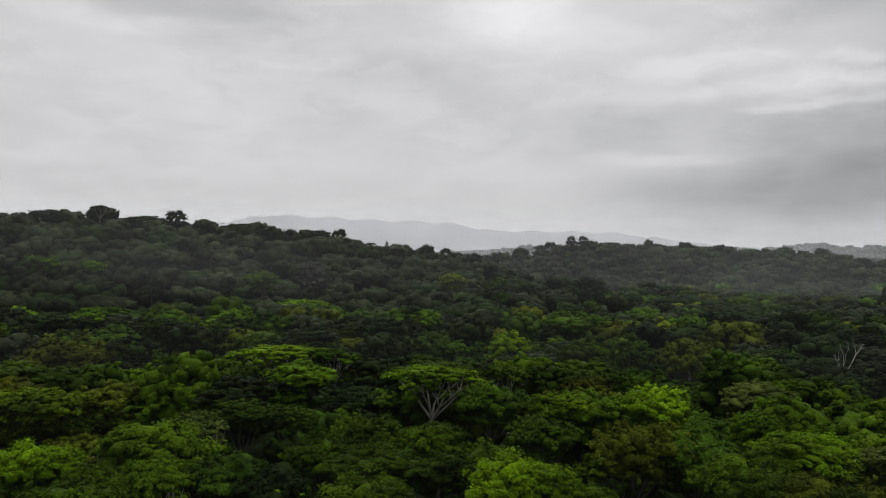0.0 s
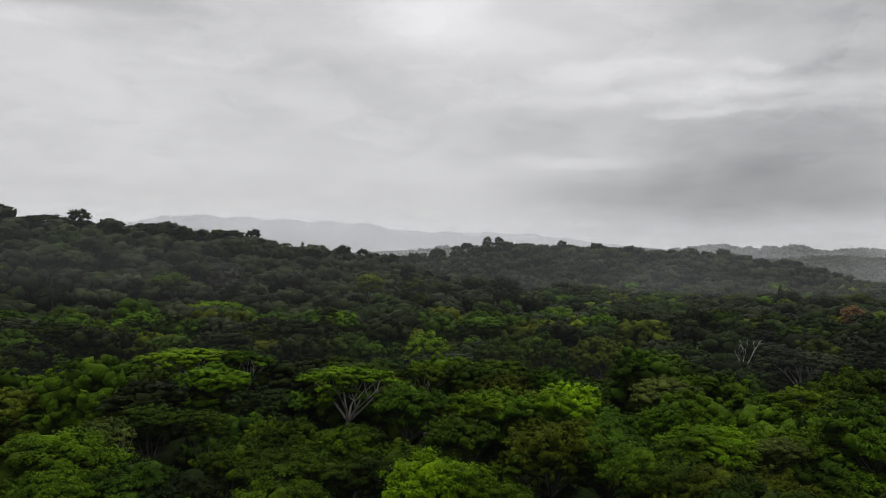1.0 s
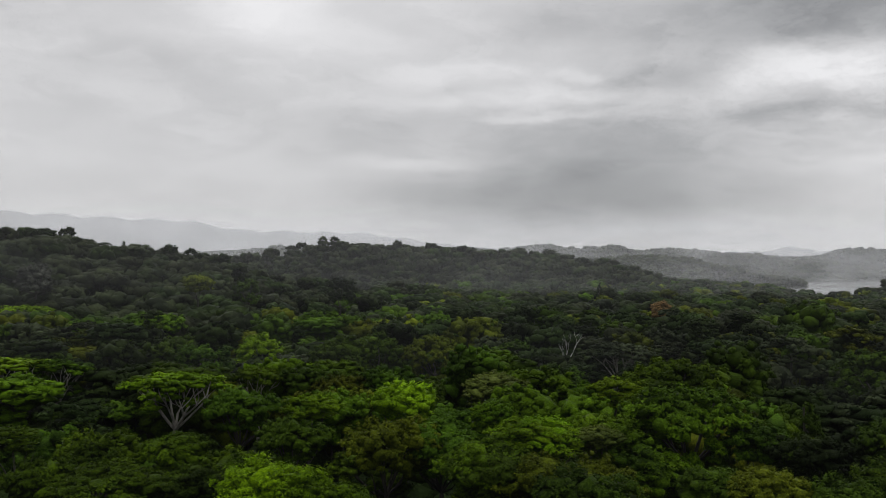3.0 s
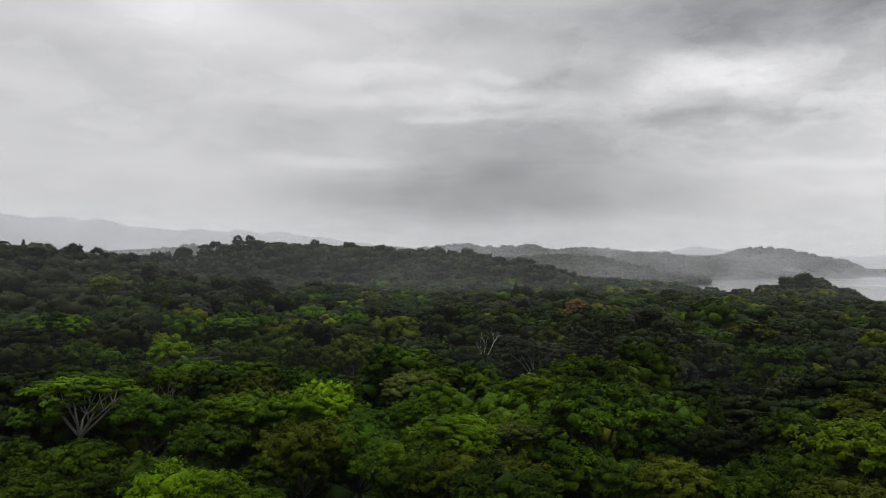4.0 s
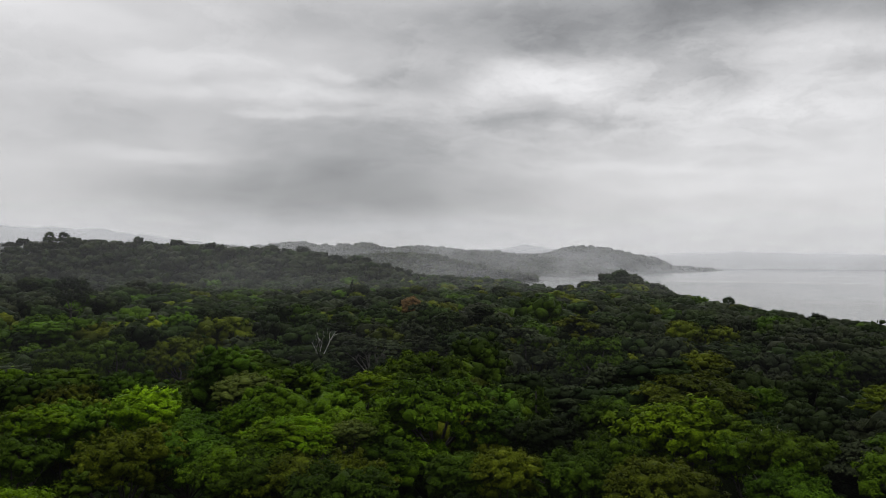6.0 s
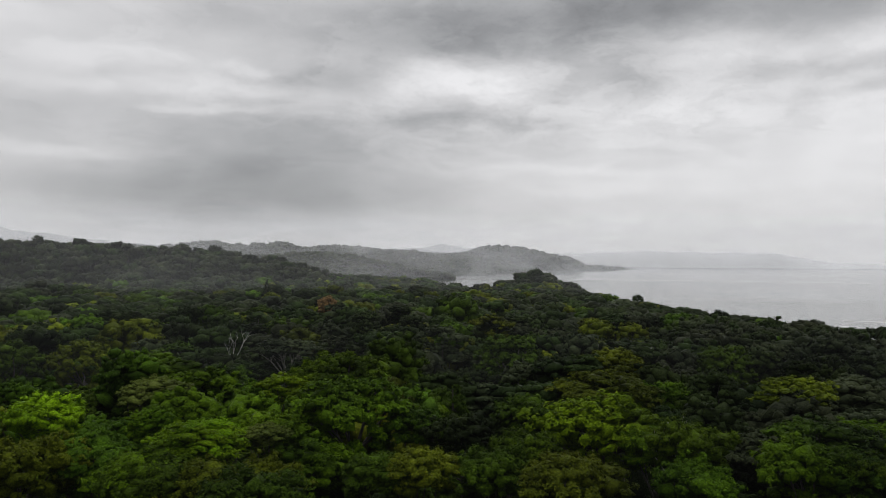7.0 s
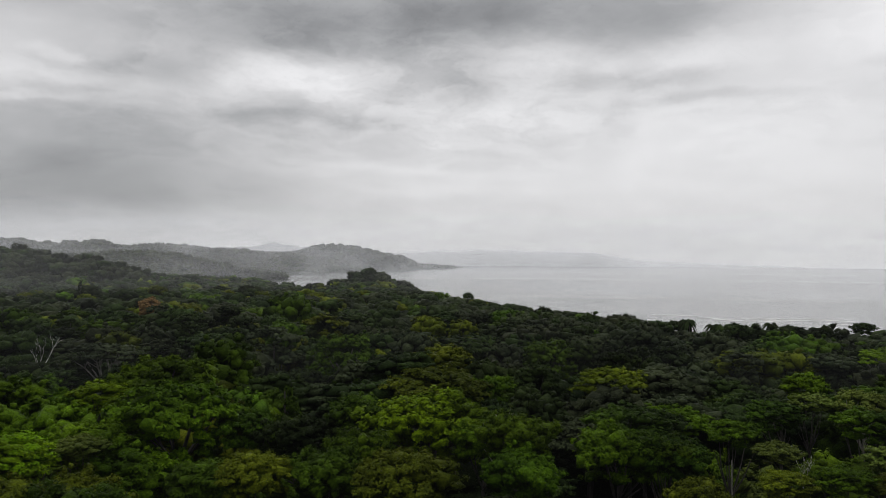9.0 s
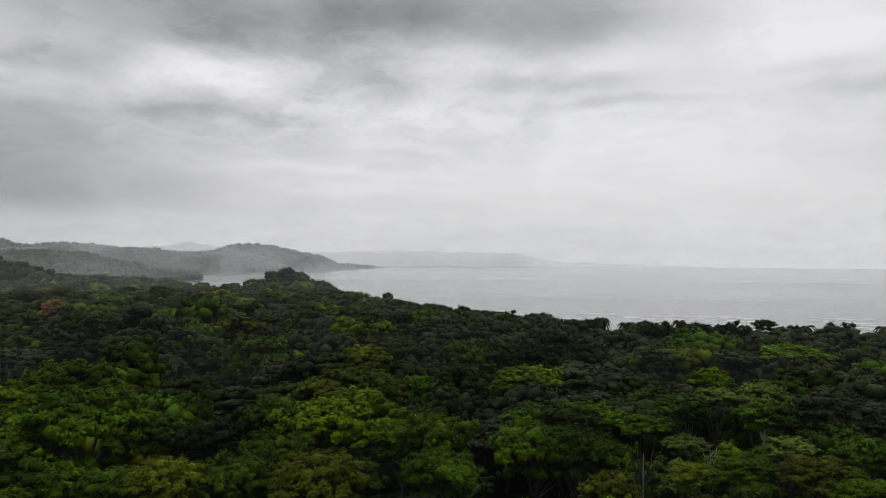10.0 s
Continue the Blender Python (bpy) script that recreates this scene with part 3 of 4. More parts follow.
# ---- far hills and mist ----
def far_ridge(name, label, crest, mat, deep=500):
    """A distant range: a rounded crest with a front and a back slope."""
    az = np.linspace(crest[0][0], crest[-1][0], 160)
    top = np.interp(az, [c[0] for c in crest], [c[2] for c in crest])
    dist = np.interp(az, [c[0] for c in crest], [c[1] for c in crest])
    top = top * (1 + 0.025 * np.sin(az * 2.1) + 0.02 * np.sin(az * 5.3 + 1)) + 2.0 * np.sin(az * 17)
    rows = []
    for f, q in ((0, -4), (0.35, 0.45), (0.7, 0.82), (0.9, 0.97), (1.0, 1.0), (1.15, 0.9), (1.6, -4)):
        r = dist - deep * (1 - f)
        z = np.where(q > 0, top * q, -4)
        rows.append(np.stack([r * np.sin(np.radians(az)), r * np.cos(np.radians(az)), z], 1))
    v = np.concatenate(rows)
    f = np.array([(p * 160 + q, p * 160 + q + 1, (p + 1) * 160 + q + 1, (p + 1) * 160 + q) for p in range(len(rows) - 1) for q in range(159)])
    ob = new(name, mesh_of(name, v, f, [mat]))
    ob.data.polygons.foreach_set("use_smooth", np.ones(len(f), bool))
    return tagged(ob, label, "mountains", kind="structure")


# pale base colours carry the haze of both far ranges
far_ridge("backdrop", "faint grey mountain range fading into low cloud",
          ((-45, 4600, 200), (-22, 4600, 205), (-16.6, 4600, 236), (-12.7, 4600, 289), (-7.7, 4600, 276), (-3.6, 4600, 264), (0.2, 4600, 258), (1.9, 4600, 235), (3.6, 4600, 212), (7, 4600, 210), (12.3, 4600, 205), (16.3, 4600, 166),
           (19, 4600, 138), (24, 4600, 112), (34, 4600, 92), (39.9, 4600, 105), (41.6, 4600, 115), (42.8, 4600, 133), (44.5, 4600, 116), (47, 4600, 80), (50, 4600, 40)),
          painted_haze_material("mountains_in_haze", (0.25, 0.255, 0.263)))
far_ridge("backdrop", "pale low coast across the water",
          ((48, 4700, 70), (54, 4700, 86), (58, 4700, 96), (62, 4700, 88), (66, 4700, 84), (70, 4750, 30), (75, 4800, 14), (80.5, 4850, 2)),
          painted_haze_material("coast_in_haze", (0.335, 0.34, 0.348)), deep=120)


def mist_bank(r0, r1, top, amount, foot):
    az = np.radians(np.linspace(-45, 105, 76))
    rows = [np.stack([r * np.sin(az), r * np.cos(az), np.full(76, z)], 1) for r, z in zip(np.linspace(r0, r1, 7), np.linspace(0.3, top, 7))]
    f = np.array([(p * 76 + q, p * 76 + q + 1, (p + 1) * 76 + q + 1, (p + 1) * 76 + q) for p in range(6) for q in range(75)])
    ob = new("mist", mesh_of("mist", np.concatenate(rows), f, [mist_material("mist", amount, foot, top)]))
    ob.visible_shadow = False
    tagged(ob, "thin white veil of drifting rain mist and added haze", "mist", kind="stuff")


# sheets stand in for the air's haze; the two nearest only lift the darks
for bank in ((58, 64, 130, 0.004, 1), (192, 215, 130, 0.009, 1), (325, 430, 140, 0.022, 46), (640, 730, 150, 0.031, 29), (1080, 1260, 170, 0.1, 2), (1950, 2150, 230, 0.16, 2), (2700, 2900, 260, 0.085, 2)):
    mist_bank(*bank)


# ---- the forest: near trees one by one ----
rng = np.random.default_rng(11)
PLANTED = []


def plant(kind, hue, az, dist, top, radius, group="rainforest trees"):
    """A tree: its crown's top at that height, its foot on the ground."""
    x, y = at(az, dist)
    foot = float(ground_z(x, y))
    variant = int(rng.integers(0, 3 if kind in ("broad", "layered") else 2))
    crown_mesh, trunk_mesh = model(kind, variant, 66 < dist < 118, dist < 66, radius > 8.6)
    tree = new("bare_tree" if kind == "bare" else "tree")
    tree.matrix_world = pose(x, y, foot, 0, 0, rng.uniform(0, 360))
    k, h = radius / WIDE, (top - foot) / TALL
    deep = min(k * 0.95, h * 1.5) if kind in ("broad", "round", "layered") else h
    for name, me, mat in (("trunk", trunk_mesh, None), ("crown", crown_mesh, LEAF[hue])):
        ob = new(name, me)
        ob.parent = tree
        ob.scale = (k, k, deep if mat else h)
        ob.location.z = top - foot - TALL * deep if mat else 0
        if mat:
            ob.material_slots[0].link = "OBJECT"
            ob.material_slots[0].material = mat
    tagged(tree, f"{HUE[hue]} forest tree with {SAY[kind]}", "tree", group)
    PLANTED.append((x, y, radius))
    return tree


plant("broad", "lime", -29.3, 351, 33, 13)
plant("layered", "lime", -28, 148, 32, 9.1)
plant("broad", "bright", -27.9, 106, 32, 5.2)
plant("broad", "olive", -26, 213, 34, 12.9)
plant("broad", "fresh", -25.9, 86, 32, 5.9)
plant("round", "fresh", -24.7, 97, 31, 3.5)
plant("broad", "fresh", -23.8, 347, 33, 13)
plant("umbrella", "fresh", -20.6, 93, 32, 5)
plant("broad", "fresh", -20.4, 111, 33, 8.1)
plant("round", "fresh", -18.8, 178, 33, 7)
plant("broad", "fresh", -18.4, 300, 32, 11.4)
plant("umbrella", "pale", -17.4, 120, 32, 5)
plant("broad", "mid", -15.2, 100, 30, 5.2)
plant("broad", "fresh", -15, 319, 33, 13)
plant("layered", "mid", -14.5, 131, 31, 4.9)
plant("umbrella", "fresh", -13.7, 159, 31, 5)
plant("broad", "dark", -12.4, 96, 29, 4.2)
plant("umbrella", "lime", -11.7, 197, 33, 12.3)
plant("layered", "fresh", -10.8, 125, 31, 3.7)
plant("broad", "lime", -10.2, 390, 33, 13)
plant("broad", "fresh", -9.2, 108, 30, 4.8)
plant("umbrella", "fresh", -8.1, 197, 32, 7.2)
plant("round", "olive", -6.4, 253, 33, 5.9)
plant("broad", "fresh", -5.9, 85, 31, 5.3)
plant("broad", "fresh", -5.7, 118, 31, 6)
plant("layered", "fresh", -4.9, 97, 31, 5.6)
plant("broad", "fresh", -2.2, 329, 33, 11.9)
plant("umbrella", "lime", -0.5, 152, 34, 9.3)
plant("broad", "fresh", -0.5, 117, 30, 5.1)
plant("broad", "mid", 0.8, 102, 29, 4.4)
plant("round", "mid", 0.9, 215, 32, 9.3)
plant("broad", "mid", 3.9, 141, 32, 6.1)
plant("umbrella", "fresh", 5, 170, 32, 6.2)
plant("round", "lime", 5.1, 232, 33, 7.6)
plant("broad", "bright", 5.8, 87, 33, 6)
plant("broad", "mid", 7.5, 123, 30, 5.4)
plant("layered", "lime", 8.8, 132, 32, 4.8)
plant("broad", "fresh", 9.5, 324, 33, 13)
plant("round", "mid", 10.3, 204, 33, 6.3)
plant("broad", "olive", 10.8, 162, 31, 4.8)
plant("broad", "bright", 11.2, 83, 31, 3.1)
plant("round", "mid", 13.7, 232, 33, 7.9)
plant("round", "mid", 13.8, 162, 32, 4.2)
plant("broad", "olive", 14.4, 112, 32, 6.3)
plant("broad", "lime", 15.7, 138, 33, 6.2)
plant("round", "olive", 17.8, 228, 33, 8.7)
plant("broad", "mid", 18.5, 115, 31, 6.6)
plant("broad", "mid", 21.3, 103, 30, 4.9)
plant("round", "mid", 21.9, 287, 33, 11.2)
plant("round", "fresh", 22, 126, 32, 3.3)
plant("round", "fresh", 22.3, 125, 32, 3.1)
plant("broad", "fresh", 22.3, 104, 31, 7.3)
plant("broad", "mid", 22.4, 99, 30, 4.3)
plant("layered", "pale", 22.4, 163, 31, 5.9)
plant("layered", "pale", 22.7, 161, 31, 7.5)
plant("broad", "olive", 25, 99, 30, 5.4)
plant("layered", "bright", 25.5, 113, 32, 5.8)
plant("layered", "lime", 25.6, 112, 32, 6.3)
plant("broad", "mid", 28.9, 91, 31, 6.4)
plant("broad", "olive", 29.9, 98, 30, 5.7)
plant("layered", "pale", 30, 113, 31, 3.3)
plant("broad", "fresh", 30.5, 120, 32, 4.9)
plant("layered", "lime", 31.1, 154, 32, 5.5)
plant("umbrella", "dusk", 31.3, 216, 33, 9.7)
plant("broad", "fresh", 35.4, 161, 35, 9.9)
plant("broad", "fresh", 36.4, 128, 35, 9.9)
plant("broad", "mid", 38, 100, 30, 5.1)
plant("broad", "mid", 40.9, 124, 31, 4.5)
plant("broad", "olive", 41.5, 98, 31, 4.7)
plant("conical", "mid", 43.9, 137, 33, 4.3)
plant("broad", "dark", 44.1, 119, 31, 5.3)
plant("broad", "mid", 46.9, 99, 31, 5.2)
plant("round", "mid", 47.8, 212, 34, 9.6)
plant("broad", "mid", 48.8, 130, 32, 5)
plant("broad", "fresh", 48.8, 104, 32, 4.8)
plant("broad", "olive", 52.5, 93, 32, 6.5)
plant("layered", "olive", 54.6, 146, 34, 9.8)
plant("broad", "lime", 54.6, 123, 34, 10.2)
plant("broad", "olive", 55.3, 196, 33, 8.1)
plant("broad", "fresh", 58.3, 116, 31, 5.1)
plant("broad", "fresh", 58.5, 151, 32, 4.7)
plant("broad", "fresh", 61.1, 110, 33, 5.4)
plant("broad", "fresh", 61.1, 101, 30, 5.3)
plant("round", "dark", 62.2, 161, 33, 6)
plant("round", "mid", 63, 209, 33, 6.6)
plant("layered", "olive", 67.5, 157, 33, 7.1)
plant("broad", "fresh", 68.2, 110, 32, 6.5)
plant("round", "dark", 68.6, 199, 33, 7.8)
plant("layered", "mid", 68.6, 118, 33, 6.4)
plant("broad", "dark", 70, 129, 31, 5.1)
plant("broad", "mid", 71.7, 110, 31, 5.3)
plant("round", "dark", 71.7, 209, 33, 8.4)
plant("broad", "fresh", 71.9, 109, 31, 3.6)
plant("broad", "olive", 73.5, 96, 29, 3.5)
plant("layered", "fresh", 75.9, 116, 32, 3.6)
plant("slender", "lime", 75.9, 101, 32, 2)
plant("layered", "mid", 78.6, 141, 31, 4.8)
plant("layered", "pale", 78.8, 109, 31, 2.9)
plant("layered", "olive", 79.4, 103, 29, 3.5)
plant("broad", "lime", 80.5, 168, 32.5, 4.6)
plant("layered", "pale", 80.9, 151, 31, 3.5)
plant("layered", "fresh", 82.8, 100, 31, 3.1)
plant("umbrella", "pale", 83.8, 153, 32.5, 5.4)
plant("layered", "fresh", 84, 134, 32, 4.7)
plant("umbrella", "lime", 85.6, 221, 33, 10.2)
plant("layered", "pale", 85.6, 118, 30, 3.3)
plant("layered", "olive", 87.3, 103, 31, 5)
plant("round", "mid", 88.4, 127, 31, 5.2)
plant("layered", "dusk", 88.7, 151, 32, 7.3)
plant("broad", "mid", 90.3, 119, 31, 4.1)
plant("layered", "fresh", 90.3, 99, 30, 4.1)
plant("bare", "pale", 80.6, 117, 28.0, 2.6)
plant("bare", "pale", 59.4, 112, 33.0, 2.9)
plant("bare", "white", 27.7, 224, 34.0, 4.6)
plant("broad", "mid", 27.2, 203, 27.5, 6.5)
plant("layered", "dark", 28.6, 209, 27.5, 6)
plant("broad", "mid", -1.3, 140, 23.5, 6)
plant("round", "dark", 0.9, 141, 23.5, 5.5)
plant("broad", "dark", -11.5, 160, 24, 6)
plant("round", "mid", -13.2, 162, 24.5, 5)
plant("round", "rust", 34.3, 396, 35, 6)
plant("round", "grey", -9.6, 410, 52, 8.2)
plant("broad", "fresh", -27.6, 430, 54.5, 8)
plant("broad", "lime", -24.5, 420, 51.8, 5)
plant("broad", "fresh", -13.3, 400, 47, 8)
plant("conical", "dark", -20.7, 400, 50.5, 6)
plant("broad", "olive", 0.7, 420, 46.5, 8)
plant("round", "mid", 4.1, 430, 44, 8)
plant("round", "dark", 10.9, 430, 45, 8)

# tall trees that stand out on the ridges
for kind, az, dist, top, radius in (("broad", -27.5, 520, 81.3, 10), ("round", -26.3, 522, 81, 6), ("round", -25.5, 524, 81, 5), ("round", -24.4, 520, 83.5, 6.5), ("umbrella", -24.1, 515, 85, 6), ("broad", -21.2, 520, 79, 11.5),
                                    ("round", -19.2, 522, 83.5, 7), ("round", -17.1, 525, 75, 4.5), ("umbrella", -14.5, 525, 76, 5.6), ("broad", -11.2, 530, 70.5, 6), ("broad", -9.2, 540, 73.2, 8.2), ("round", -7.7, 545, 74, 5.4),
                                    ("umbrella", -5.4, 560, 65, 4.2), ("conical", -4.2, 570, 66.5, 3.6), ("round", -2.8, 580, 64, 5), ("round", -1.2, 590, 64.4, 6), ("round", 0.2, 600, 62, 5)):
    plant(kind, "dark", az, dist, top, radius)
# dusk leaves on these ridges have the haze's grey mixed in
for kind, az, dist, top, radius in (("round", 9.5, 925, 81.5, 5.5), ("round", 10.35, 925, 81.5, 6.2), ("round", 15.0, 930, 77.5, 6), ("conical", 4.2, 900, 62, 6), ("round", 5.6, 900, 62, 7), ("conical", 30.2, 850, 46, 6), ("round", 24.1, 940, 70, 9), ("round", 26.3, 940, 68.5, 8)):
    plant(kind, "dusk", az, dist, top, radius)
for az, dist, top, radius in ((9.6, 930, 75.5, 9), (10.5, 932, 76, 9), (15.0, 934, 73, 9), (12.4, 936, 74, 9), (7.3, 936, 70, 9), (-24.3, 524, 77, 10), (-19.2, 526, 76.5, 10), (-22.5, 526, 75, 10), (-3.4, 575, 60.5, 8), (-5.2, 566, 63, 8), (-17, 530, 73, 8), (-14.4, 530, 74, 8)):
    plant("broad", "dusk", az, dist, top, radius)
plant("conical", "dark", 29.95, 600, 38.5, 4.5)
plant("round", "dark", 49.8, 780, 44.2, 6.5)
plant("round", "dark", 48.9, 782, 38.5, 6)
plant("broad", "dark", 51.75, 780, 30.6, 6)
plant("round", "dark", 52.3, 778, 27.5, 4)
# trees that stand up along the shore
plant("round", "fresh", 55.2, 560, 29.6, 6.5)
plant("round", "dark", 57.1, 560, 29.2, 4.5)
plant("round", "dark", 71.9, 355, 27.3, 5)
plant("round", "dark", 68.8, 390, 26.8, 5)
plant("round", "dark", 62.7, 430, 27.8, 6)
plant("broad", "dark", 83.9, 345, 30, 4.2)

# coconut palms along the beach
PALM = []


def palm(az, dist, tall):
    """A leaning trunk with a head of arching fronds."""
    x, y = at(az, dist)
    foot = float(ground_z(x, y))
    if not PALM:
        r = np.random.default_rng(77)
        trunk = tube([(0, 0, -0.5), (0.2, 0, 4), (0.7, 0.1, 9), (1.3, 0.2, 13.6)], [0.28, 0.2, 0.17, 0.14], 7)
        fronds = []
        for q in range(16):
            a, lift = 2.399963 * q, r.uniform(-0.2, 0.9)
            u = np.linspace(0, 1, 7)
            out, up = 4.2 * u, lift * 3.2 * u - 3.6 * u * u
            spine = np.stack([1.3 + out * math.cos(a), 0.2 + out * math.sin(a), 13.6 + up], 1)
            side = np.array([-math.sin(a), math.cos(a), 0]) * (0.62 * np.sin(np.pi * np.clip(u * 0.9 + 0.08, 0, 1)))[:, None]
            drop = np.array([0, 0, -0.32]) * np.sin(np.pi * u)[:, None]
            v = np.concatenate([spine + side + drop, spine, spine - side + drop])
            f = [(p * 7 + q2, p * 7 + q2 + 1, p * 7 + q2 + 8, p * 7 + q2 + 7) for p in (0, 1) for q2 in range(6)]
            fronds.append((v, as_quads(np.array(f))))
        PALM.extend([mesh_of("palm_trunk", *trunk, [BARK]), mesh_of("palm_fronds", *joined(fronds), [LEAF["dark"]])])
    tree = new("palm_tree")
    tree.matrix_world = pose(x, y, foot, 0, 0, rng.uniform(0, 360)) @ Matrix.Diagonal((1.0, 1.0, tall / 14.5, 1))
    for name, me in zip(("trunk", "fronds"), PALM):
        new(name, me).parent = tree
    tagged(tree, "dark coconut palm with arching fronds by the beach", "palm tree", "beach palms")


for q in range(22):
    palm(72.5 + q * 0.95 + rng.uniform(-0.4, 0.4), 350 + rng.uniform(-10, 6), rng.uniform(23.5, 28))

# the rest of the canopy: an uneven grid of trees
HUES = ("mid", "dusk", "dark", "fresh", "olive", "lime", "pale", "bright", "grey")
CELL = 13.0
spots = []
side = int(420 / CELL)
for a in range(-side, side + 1):
    for b in range(-side, side + 1):
        spots.append((CELL * (a + 0.5 * (b % 2)) + rng.uniform(-4, 4), CELL * 0.9 * b + rng.uniform(-4, 4)))
spots = np.array(spots)


def in_sector(x, y, near, far, a0=-34.0, a1=95.0):
    d, a = np.hypot(x, y), np.degrees(np.arctan2(x, y))
    return (d > near) & (d <= far) & (a > a0) & (a < a1)


done = np.array(PLANTED)
free = np.array([((np.hypot(done[:, 0] - x, done[:, 1] - y)) > done[:, 2] * 0.72 + 3.2).all() for x, y in spots])
spots = spots[free]
GLADES = [(*at(a, d), r) for a, d, r in ((46, 162, 7), (68.8, 116, 7), (-21.6, 232, 9), (19.2, 200, 9), (46.8, 158, 6), (42, 285, 9), (20.5, 222, 8), (45.8, 168, 8), (18, 208, 8))]
spots = np.array([p for p in spots if all(math.hypot(p[0] - g[0], p[1] - g[1]) > g[2] for g in GLADES)])
near = spots[in_sector(spots[:, 0], spots[:, 1], 66, 140)]


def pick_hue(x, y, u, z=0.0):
    """Stands of one kind keep together; hill haze and a seaward cloud shadow are put into the hues."""
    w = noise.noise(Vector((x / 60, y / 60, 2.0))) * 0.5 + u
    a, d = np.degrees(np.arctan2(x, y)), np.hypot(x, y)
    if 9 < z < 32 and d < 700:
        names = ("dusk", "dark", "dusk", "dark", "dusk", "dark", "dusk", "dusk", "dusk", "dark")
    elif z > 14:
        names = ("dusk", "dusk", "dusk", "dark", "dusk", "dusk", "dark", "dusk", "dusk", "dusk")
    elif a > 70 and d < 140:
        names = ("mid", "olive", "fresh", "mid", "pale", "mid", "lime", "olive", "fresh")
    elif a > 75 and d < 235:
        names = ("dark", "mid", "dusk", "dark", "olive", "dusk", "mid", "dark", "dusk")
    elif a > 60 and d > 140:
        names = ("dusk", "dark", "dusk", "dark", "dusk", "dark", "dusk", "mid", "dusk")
    # darker hues from here seaward paint in a cloud shadow
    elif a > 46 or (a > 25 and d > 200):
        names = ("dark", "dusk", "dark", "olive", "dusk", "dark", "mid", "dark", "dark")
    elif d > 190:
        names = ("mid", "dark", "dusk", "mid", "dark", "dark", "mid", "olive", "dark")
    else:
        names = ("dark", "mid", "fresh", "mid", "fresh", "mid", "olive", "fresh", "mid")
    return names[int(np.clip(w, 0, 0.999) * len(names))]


for x, y in near:
    d, a = float(np.hypot(x, y)), float(np.degrees(np.arctan2(x, y)))
    kind = str(rng.choice(("broad", "layered", "round", "umbrella"), p=(0.45, 0.27, 0.18, 0.10)))
    plant(kind, pick_hue(x, y, rng.uniform()), a, d, float(rng.uniform(21, 29.5)), float(rng.uniform(5.4, 9.0)))


# ---- the forest beyond: woods too many to count ----
def woods(name, label, places, kinds, count, studs, each, size, skirt=0.0, plump=1.0):
    """Joined trees: every tree one of a few models, turned and scaled, in one of the leaf colours. skirt: boughs that reach down round the trunk."""
    parts_v, parts_f, parts_m, parts_t, base = [], [], [], [], 0
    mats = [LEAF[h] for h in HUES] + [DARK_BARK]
    models = []
    for q, kind in enumerate(kinds):
        (v, f), _, _ = crown_arrays(kind, 40 + q, count, studs, each, size, 0.8 if studs else 0.92, SMALL_BALL if size > 1 else TINY_BALL, TINY_BALL, plump, skirt, 0.8)
        tv, tf = tube([(0, 0, -1.0), (0, 0, TALL * 0.8)], [0.35, 0.2], 3)
        models.append((v, f, tv, tf))
    which = rng.integers(0, len(models), len(places))
    for q, (v, f, tv, tf) in enumerate(models):
        sub = places[which == q]
        if not len(sub):
            continue
        x, y, z, top, radius, hue = sub.T
        turn = rng.uniform(0, 2 * np.pi, len(sub))
        c, s = np.cos(turn)[:, None], np.sin(turn)[:, None]
        k = (radius / WIDE)[:, None]
        both = np.concatenate([v, tv])
        faces = np.concatenate([f, tf + len(v)])
        up = np.concatenate([top[:, None] - (TALL - v[:, 2]) * k, z[:, None] + tv[:, 2] * ((top - z) / TALL)[:, None]], 1)
        out = np.stack([x[:, None] + k * (c * both[:, 0] - s * both[:, 1]), y[:, None] + k * (s * both[:, 0] + c * both[:, 1]), up], -1)
        parts_v.append(out.reshape(-1, 3))
        parts_f.append((faces[None] + (np.arange(len(sub)) * len(both))[:, None, None] + base).reshape(-1, 3))
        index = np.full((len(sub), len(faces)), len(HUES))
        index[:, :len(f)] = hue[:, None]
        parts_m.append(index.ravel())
        parts_t.append(np.repeat(rng.uniform(size=len(sub)), len(both)))
        base += len(sub) * len(both)
    ob = new(name, mesh_of(name, np.concatenate(parts_v), np.concatenate(parts_f), mats, np.concatenate(parts_m)))
    ob.data.attributes.new("tree_tone", "FLOAT", "POINT").data.foreach_set("value", np.concatenate(parts_t).astype(np.float32))
    return tagged(ob, label, "forest", kind="stuff")


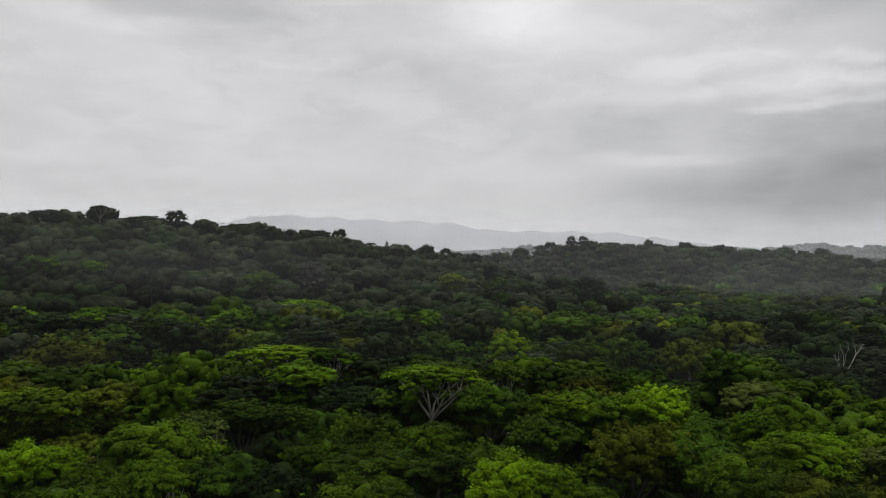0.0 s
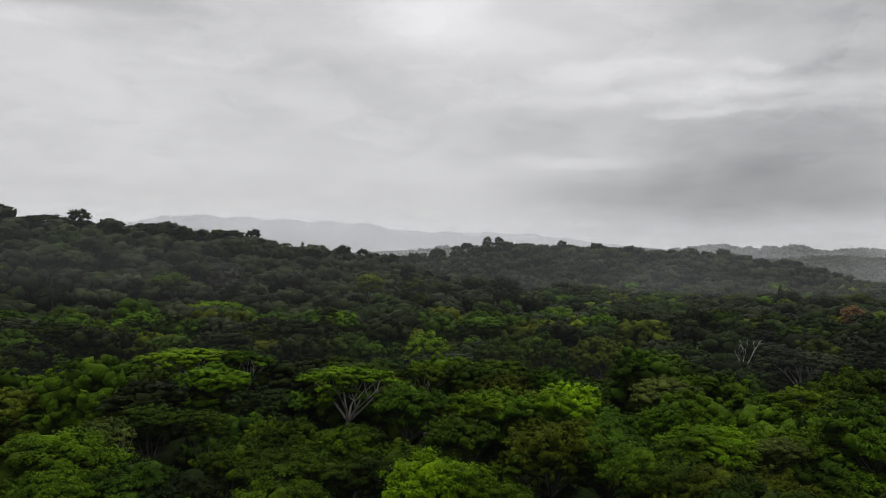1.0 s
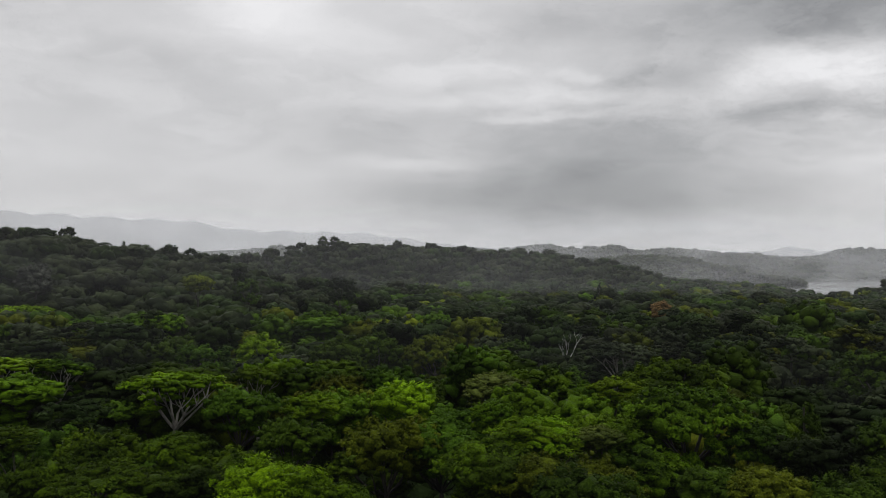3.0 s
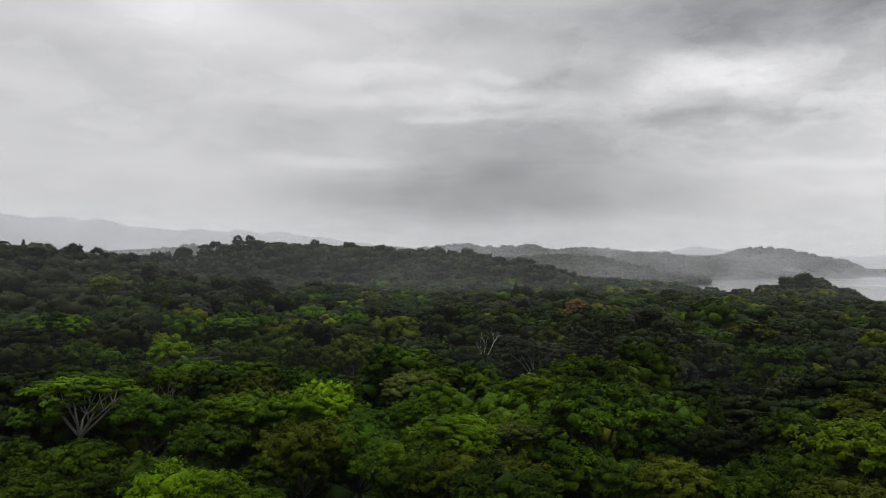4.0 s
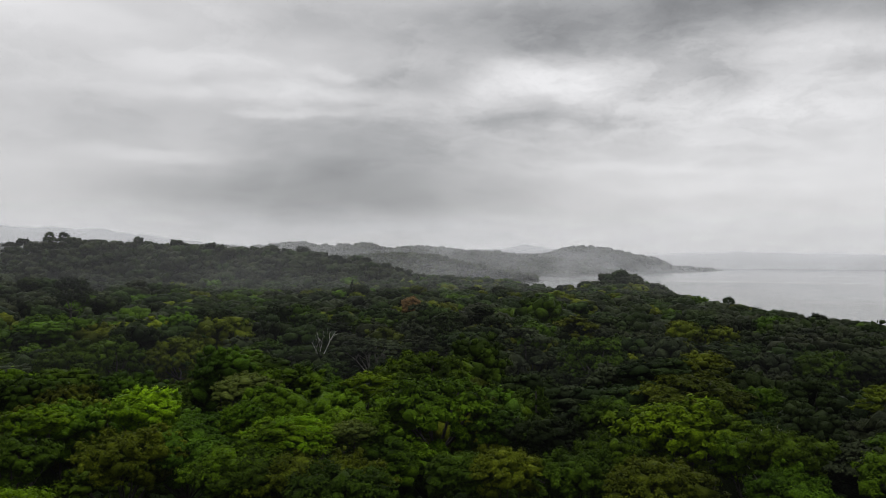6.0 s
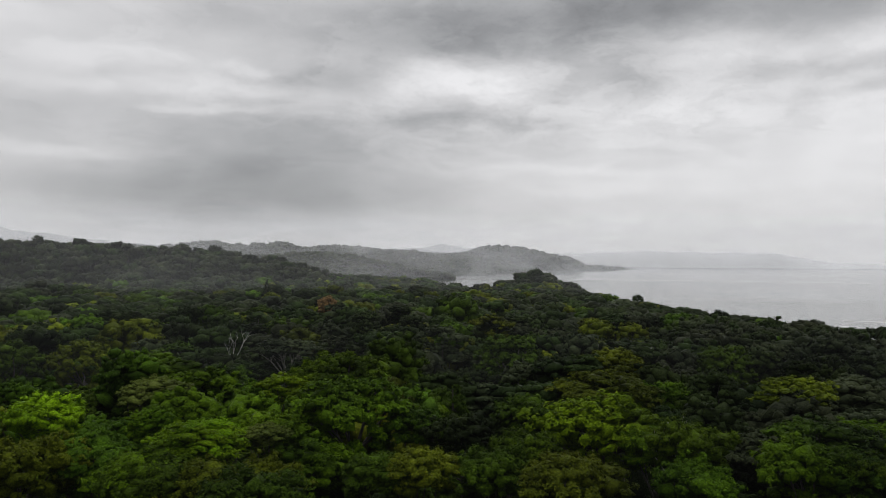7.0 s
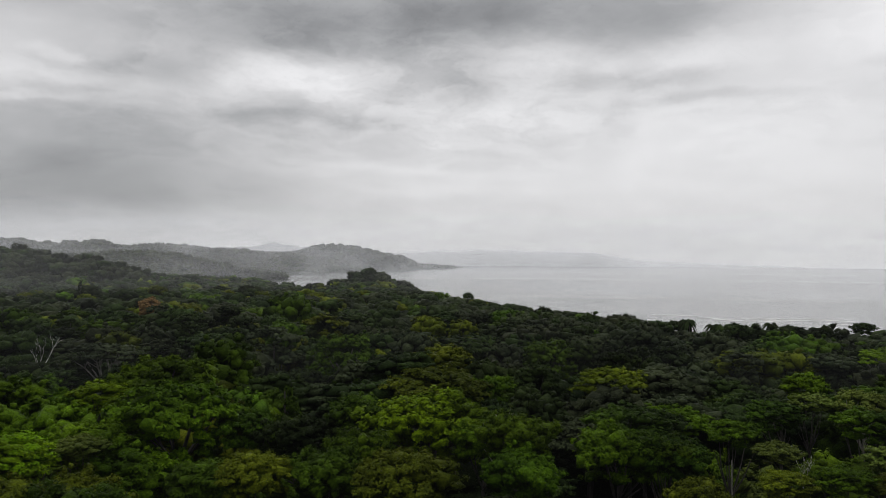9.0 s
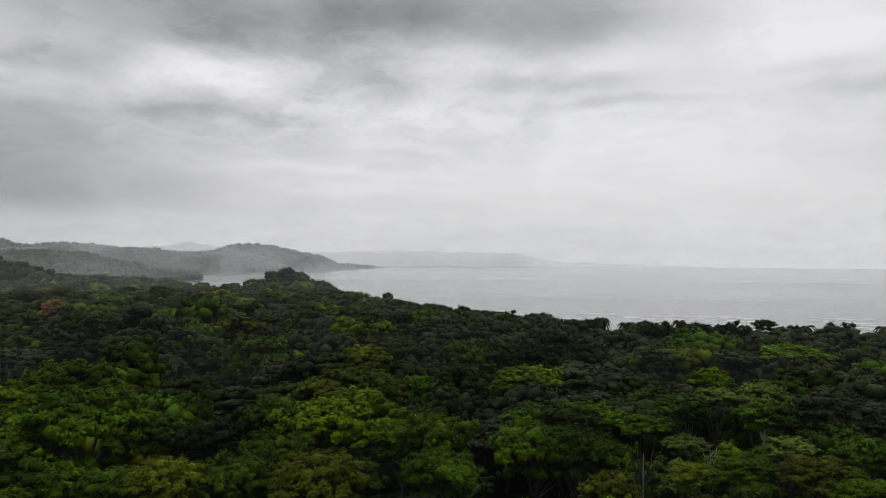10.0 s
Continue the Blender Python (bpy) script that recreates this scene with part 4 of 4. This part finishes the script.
def scatter(near, far, cell, a0=-34.0, a1=95.0, tall=(22, 30), wide=(5.2, 8.2), clear=None, hue="", even=False):
    """Places for trees on land in a ring round the drone: x, y, foot, top, radius, hue."""
    n = int(far / cell) + 1
    a, b = np.meshgrid(np.arange(-n, n + 1), np.arange(-n, n + 1))
    x = (cell * (a + 0.5 * (b % 2))).ravel() + rng.uniform(-0.32 * cell, 0.32 * cell, a.size)
    y = (cell * 0.9 * b).ravel() + rng.uniform(-0.32 * cell, 0.32 * cell, a.size)
    ok = in_sector(x, y, near, far, a0, a1)
    x, y = x[ok], y[ok]
    ok = inland(x, y) > 6
    x, y = x[ok], y[ok]
    if clear is not None:
        ok = np.array([((np.hypot(clear[:, 0] - p, clear[:, 1] - q)) > clear[:, 2] * 0.75 + 3).all() for p, q in zip(x, y)])
        x, y = x[ok], y[ok]
    z = ground_z(x, y)
    ok = (z < 14) | (rng.uniform(size=len(x)) < 0.9)
    x, y, z = x[ok], y[ok], z[ok]
    tall_at = rng.uniform(*tall, len(x)) * np.interp(z, (8, 16), (1.0, 0.70)) * np.where((z > 14) & (not even), rng.uniform(0.72, 1.2, len(x)), 1.0) * (1 + 0.14 * (rng.uniform(size=len(x)) > 0.93))
    shore = inland(x, y)
    tall_at = np.where((z < 14) & (shore < 170), np.minimum(tall_at, rng.uniform(26.3, 28.9, len(x))), tall_at) * np.interp(shore, (6, 70), (0.97, 1.0))
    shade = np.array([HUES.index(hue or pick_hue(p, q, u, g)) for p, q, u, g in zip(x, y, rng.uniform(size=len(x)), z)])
    return np.stack([x, y, z, z + tall_at, rng.uniform(*wide, len(x)) * np.interp(z, (10, 22), (1.0, 0.95)), shade], 1)


far_done = np.array([p for p in PLANTED if math.hypot(p[0], p[1]) > 125] + GLADES)
plain = np.concatenate([scatter(205, 340, 14.5, -34, 56, clear=far_done, tall=(17, 31), wide=(5, 8.8)), scatter(205, 235, 14, 56, 95, clear=far_done, tall=(18, 30), wide=(5, 8.5))])
woods("forest", "mixed green rainforest canopy on the plain", plain, ("broad", "layered", "round", "umbrella", "broad", "round"), 26, 2, 8, 0.5, 3, 1.4)
woods("forest", "dark dense rainforest canopy behind the beach", scatter(235, 340, 13.5, 56, 95, clear=far_done, tall=(21, 30), wide=(5, 8.8)), ("round", "broad", "round", "broad"), 24, 2, 7, 0.5, 4, 1.4)
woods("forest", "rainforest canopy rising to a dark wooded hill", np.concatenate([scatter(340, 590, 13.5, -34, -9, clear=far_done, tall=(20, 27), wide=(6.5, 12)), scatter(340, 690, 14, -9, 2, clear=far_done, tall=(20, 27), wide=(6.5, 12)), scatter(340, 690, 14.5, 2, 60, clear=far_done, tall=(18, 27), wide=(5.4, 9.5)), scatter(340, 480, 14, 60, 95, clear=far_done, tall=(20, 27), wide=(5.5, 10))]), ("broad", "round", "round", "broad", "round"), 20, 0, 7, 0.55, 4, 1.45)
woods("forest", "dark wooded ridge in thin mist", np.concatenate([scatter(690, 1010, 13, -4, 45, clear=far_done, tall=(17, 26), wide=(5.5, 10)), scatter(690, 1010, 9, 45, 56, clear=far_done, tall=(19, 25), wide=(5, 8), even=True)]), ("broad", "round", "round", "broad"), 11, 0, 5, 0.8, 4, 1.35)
# the far woods all take dusk, so haze greying sits in the leaf colour
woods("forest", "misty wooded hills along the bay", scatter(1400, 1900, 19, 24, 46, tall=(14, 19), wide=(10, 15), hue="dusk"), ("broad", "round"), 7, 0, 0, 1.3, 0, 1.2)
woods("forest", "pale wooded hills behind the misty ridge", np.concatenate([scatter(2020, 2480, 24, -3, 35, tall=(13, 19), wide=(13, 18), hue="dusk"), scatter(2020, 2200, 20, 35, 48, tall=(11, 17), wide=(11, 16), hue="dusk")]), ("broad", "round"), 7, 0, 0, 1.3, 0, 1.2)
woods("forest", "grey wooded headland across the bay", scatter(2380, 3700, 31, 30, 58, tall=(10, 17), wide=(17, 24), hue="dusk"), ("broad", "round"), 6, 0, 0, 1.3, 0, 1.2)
# dark hue only: the shade of the canopy gaps is put into these leaves
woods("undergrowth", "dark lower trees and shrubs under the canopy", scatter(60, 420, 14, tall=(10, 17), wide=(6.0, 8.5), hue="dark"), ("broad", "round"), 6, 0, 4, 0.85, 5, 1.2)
woods("forest", "mixed green rainforest canopy between the tall trees", scatter(140, 205, 13.0, clear=far_done, tall=(19, 28), wide=(6, 10)), ("broad", "layered", "round", "umbrella", "broad", "round"), 30, 4, 7, 0.34, 3, 1.25)
ring = np.concatenate([scatter(-1, 66, 13, -181, 181, tall=(19, 27), wide=(6, 9)), scatter(66, 200, 14.5, -180, -34, tall=(19, 30), wide=(6, 10)), scatter(66, 200, 14.5, 95, 180, tall=(19, 30), wide=(6, 10))])
woods("forest", "green rainforest canopy behind the drone", ring, ("broad", "layered", "round", "umbrella"), 7, 0, 2, 1.0, 3, 1.2)
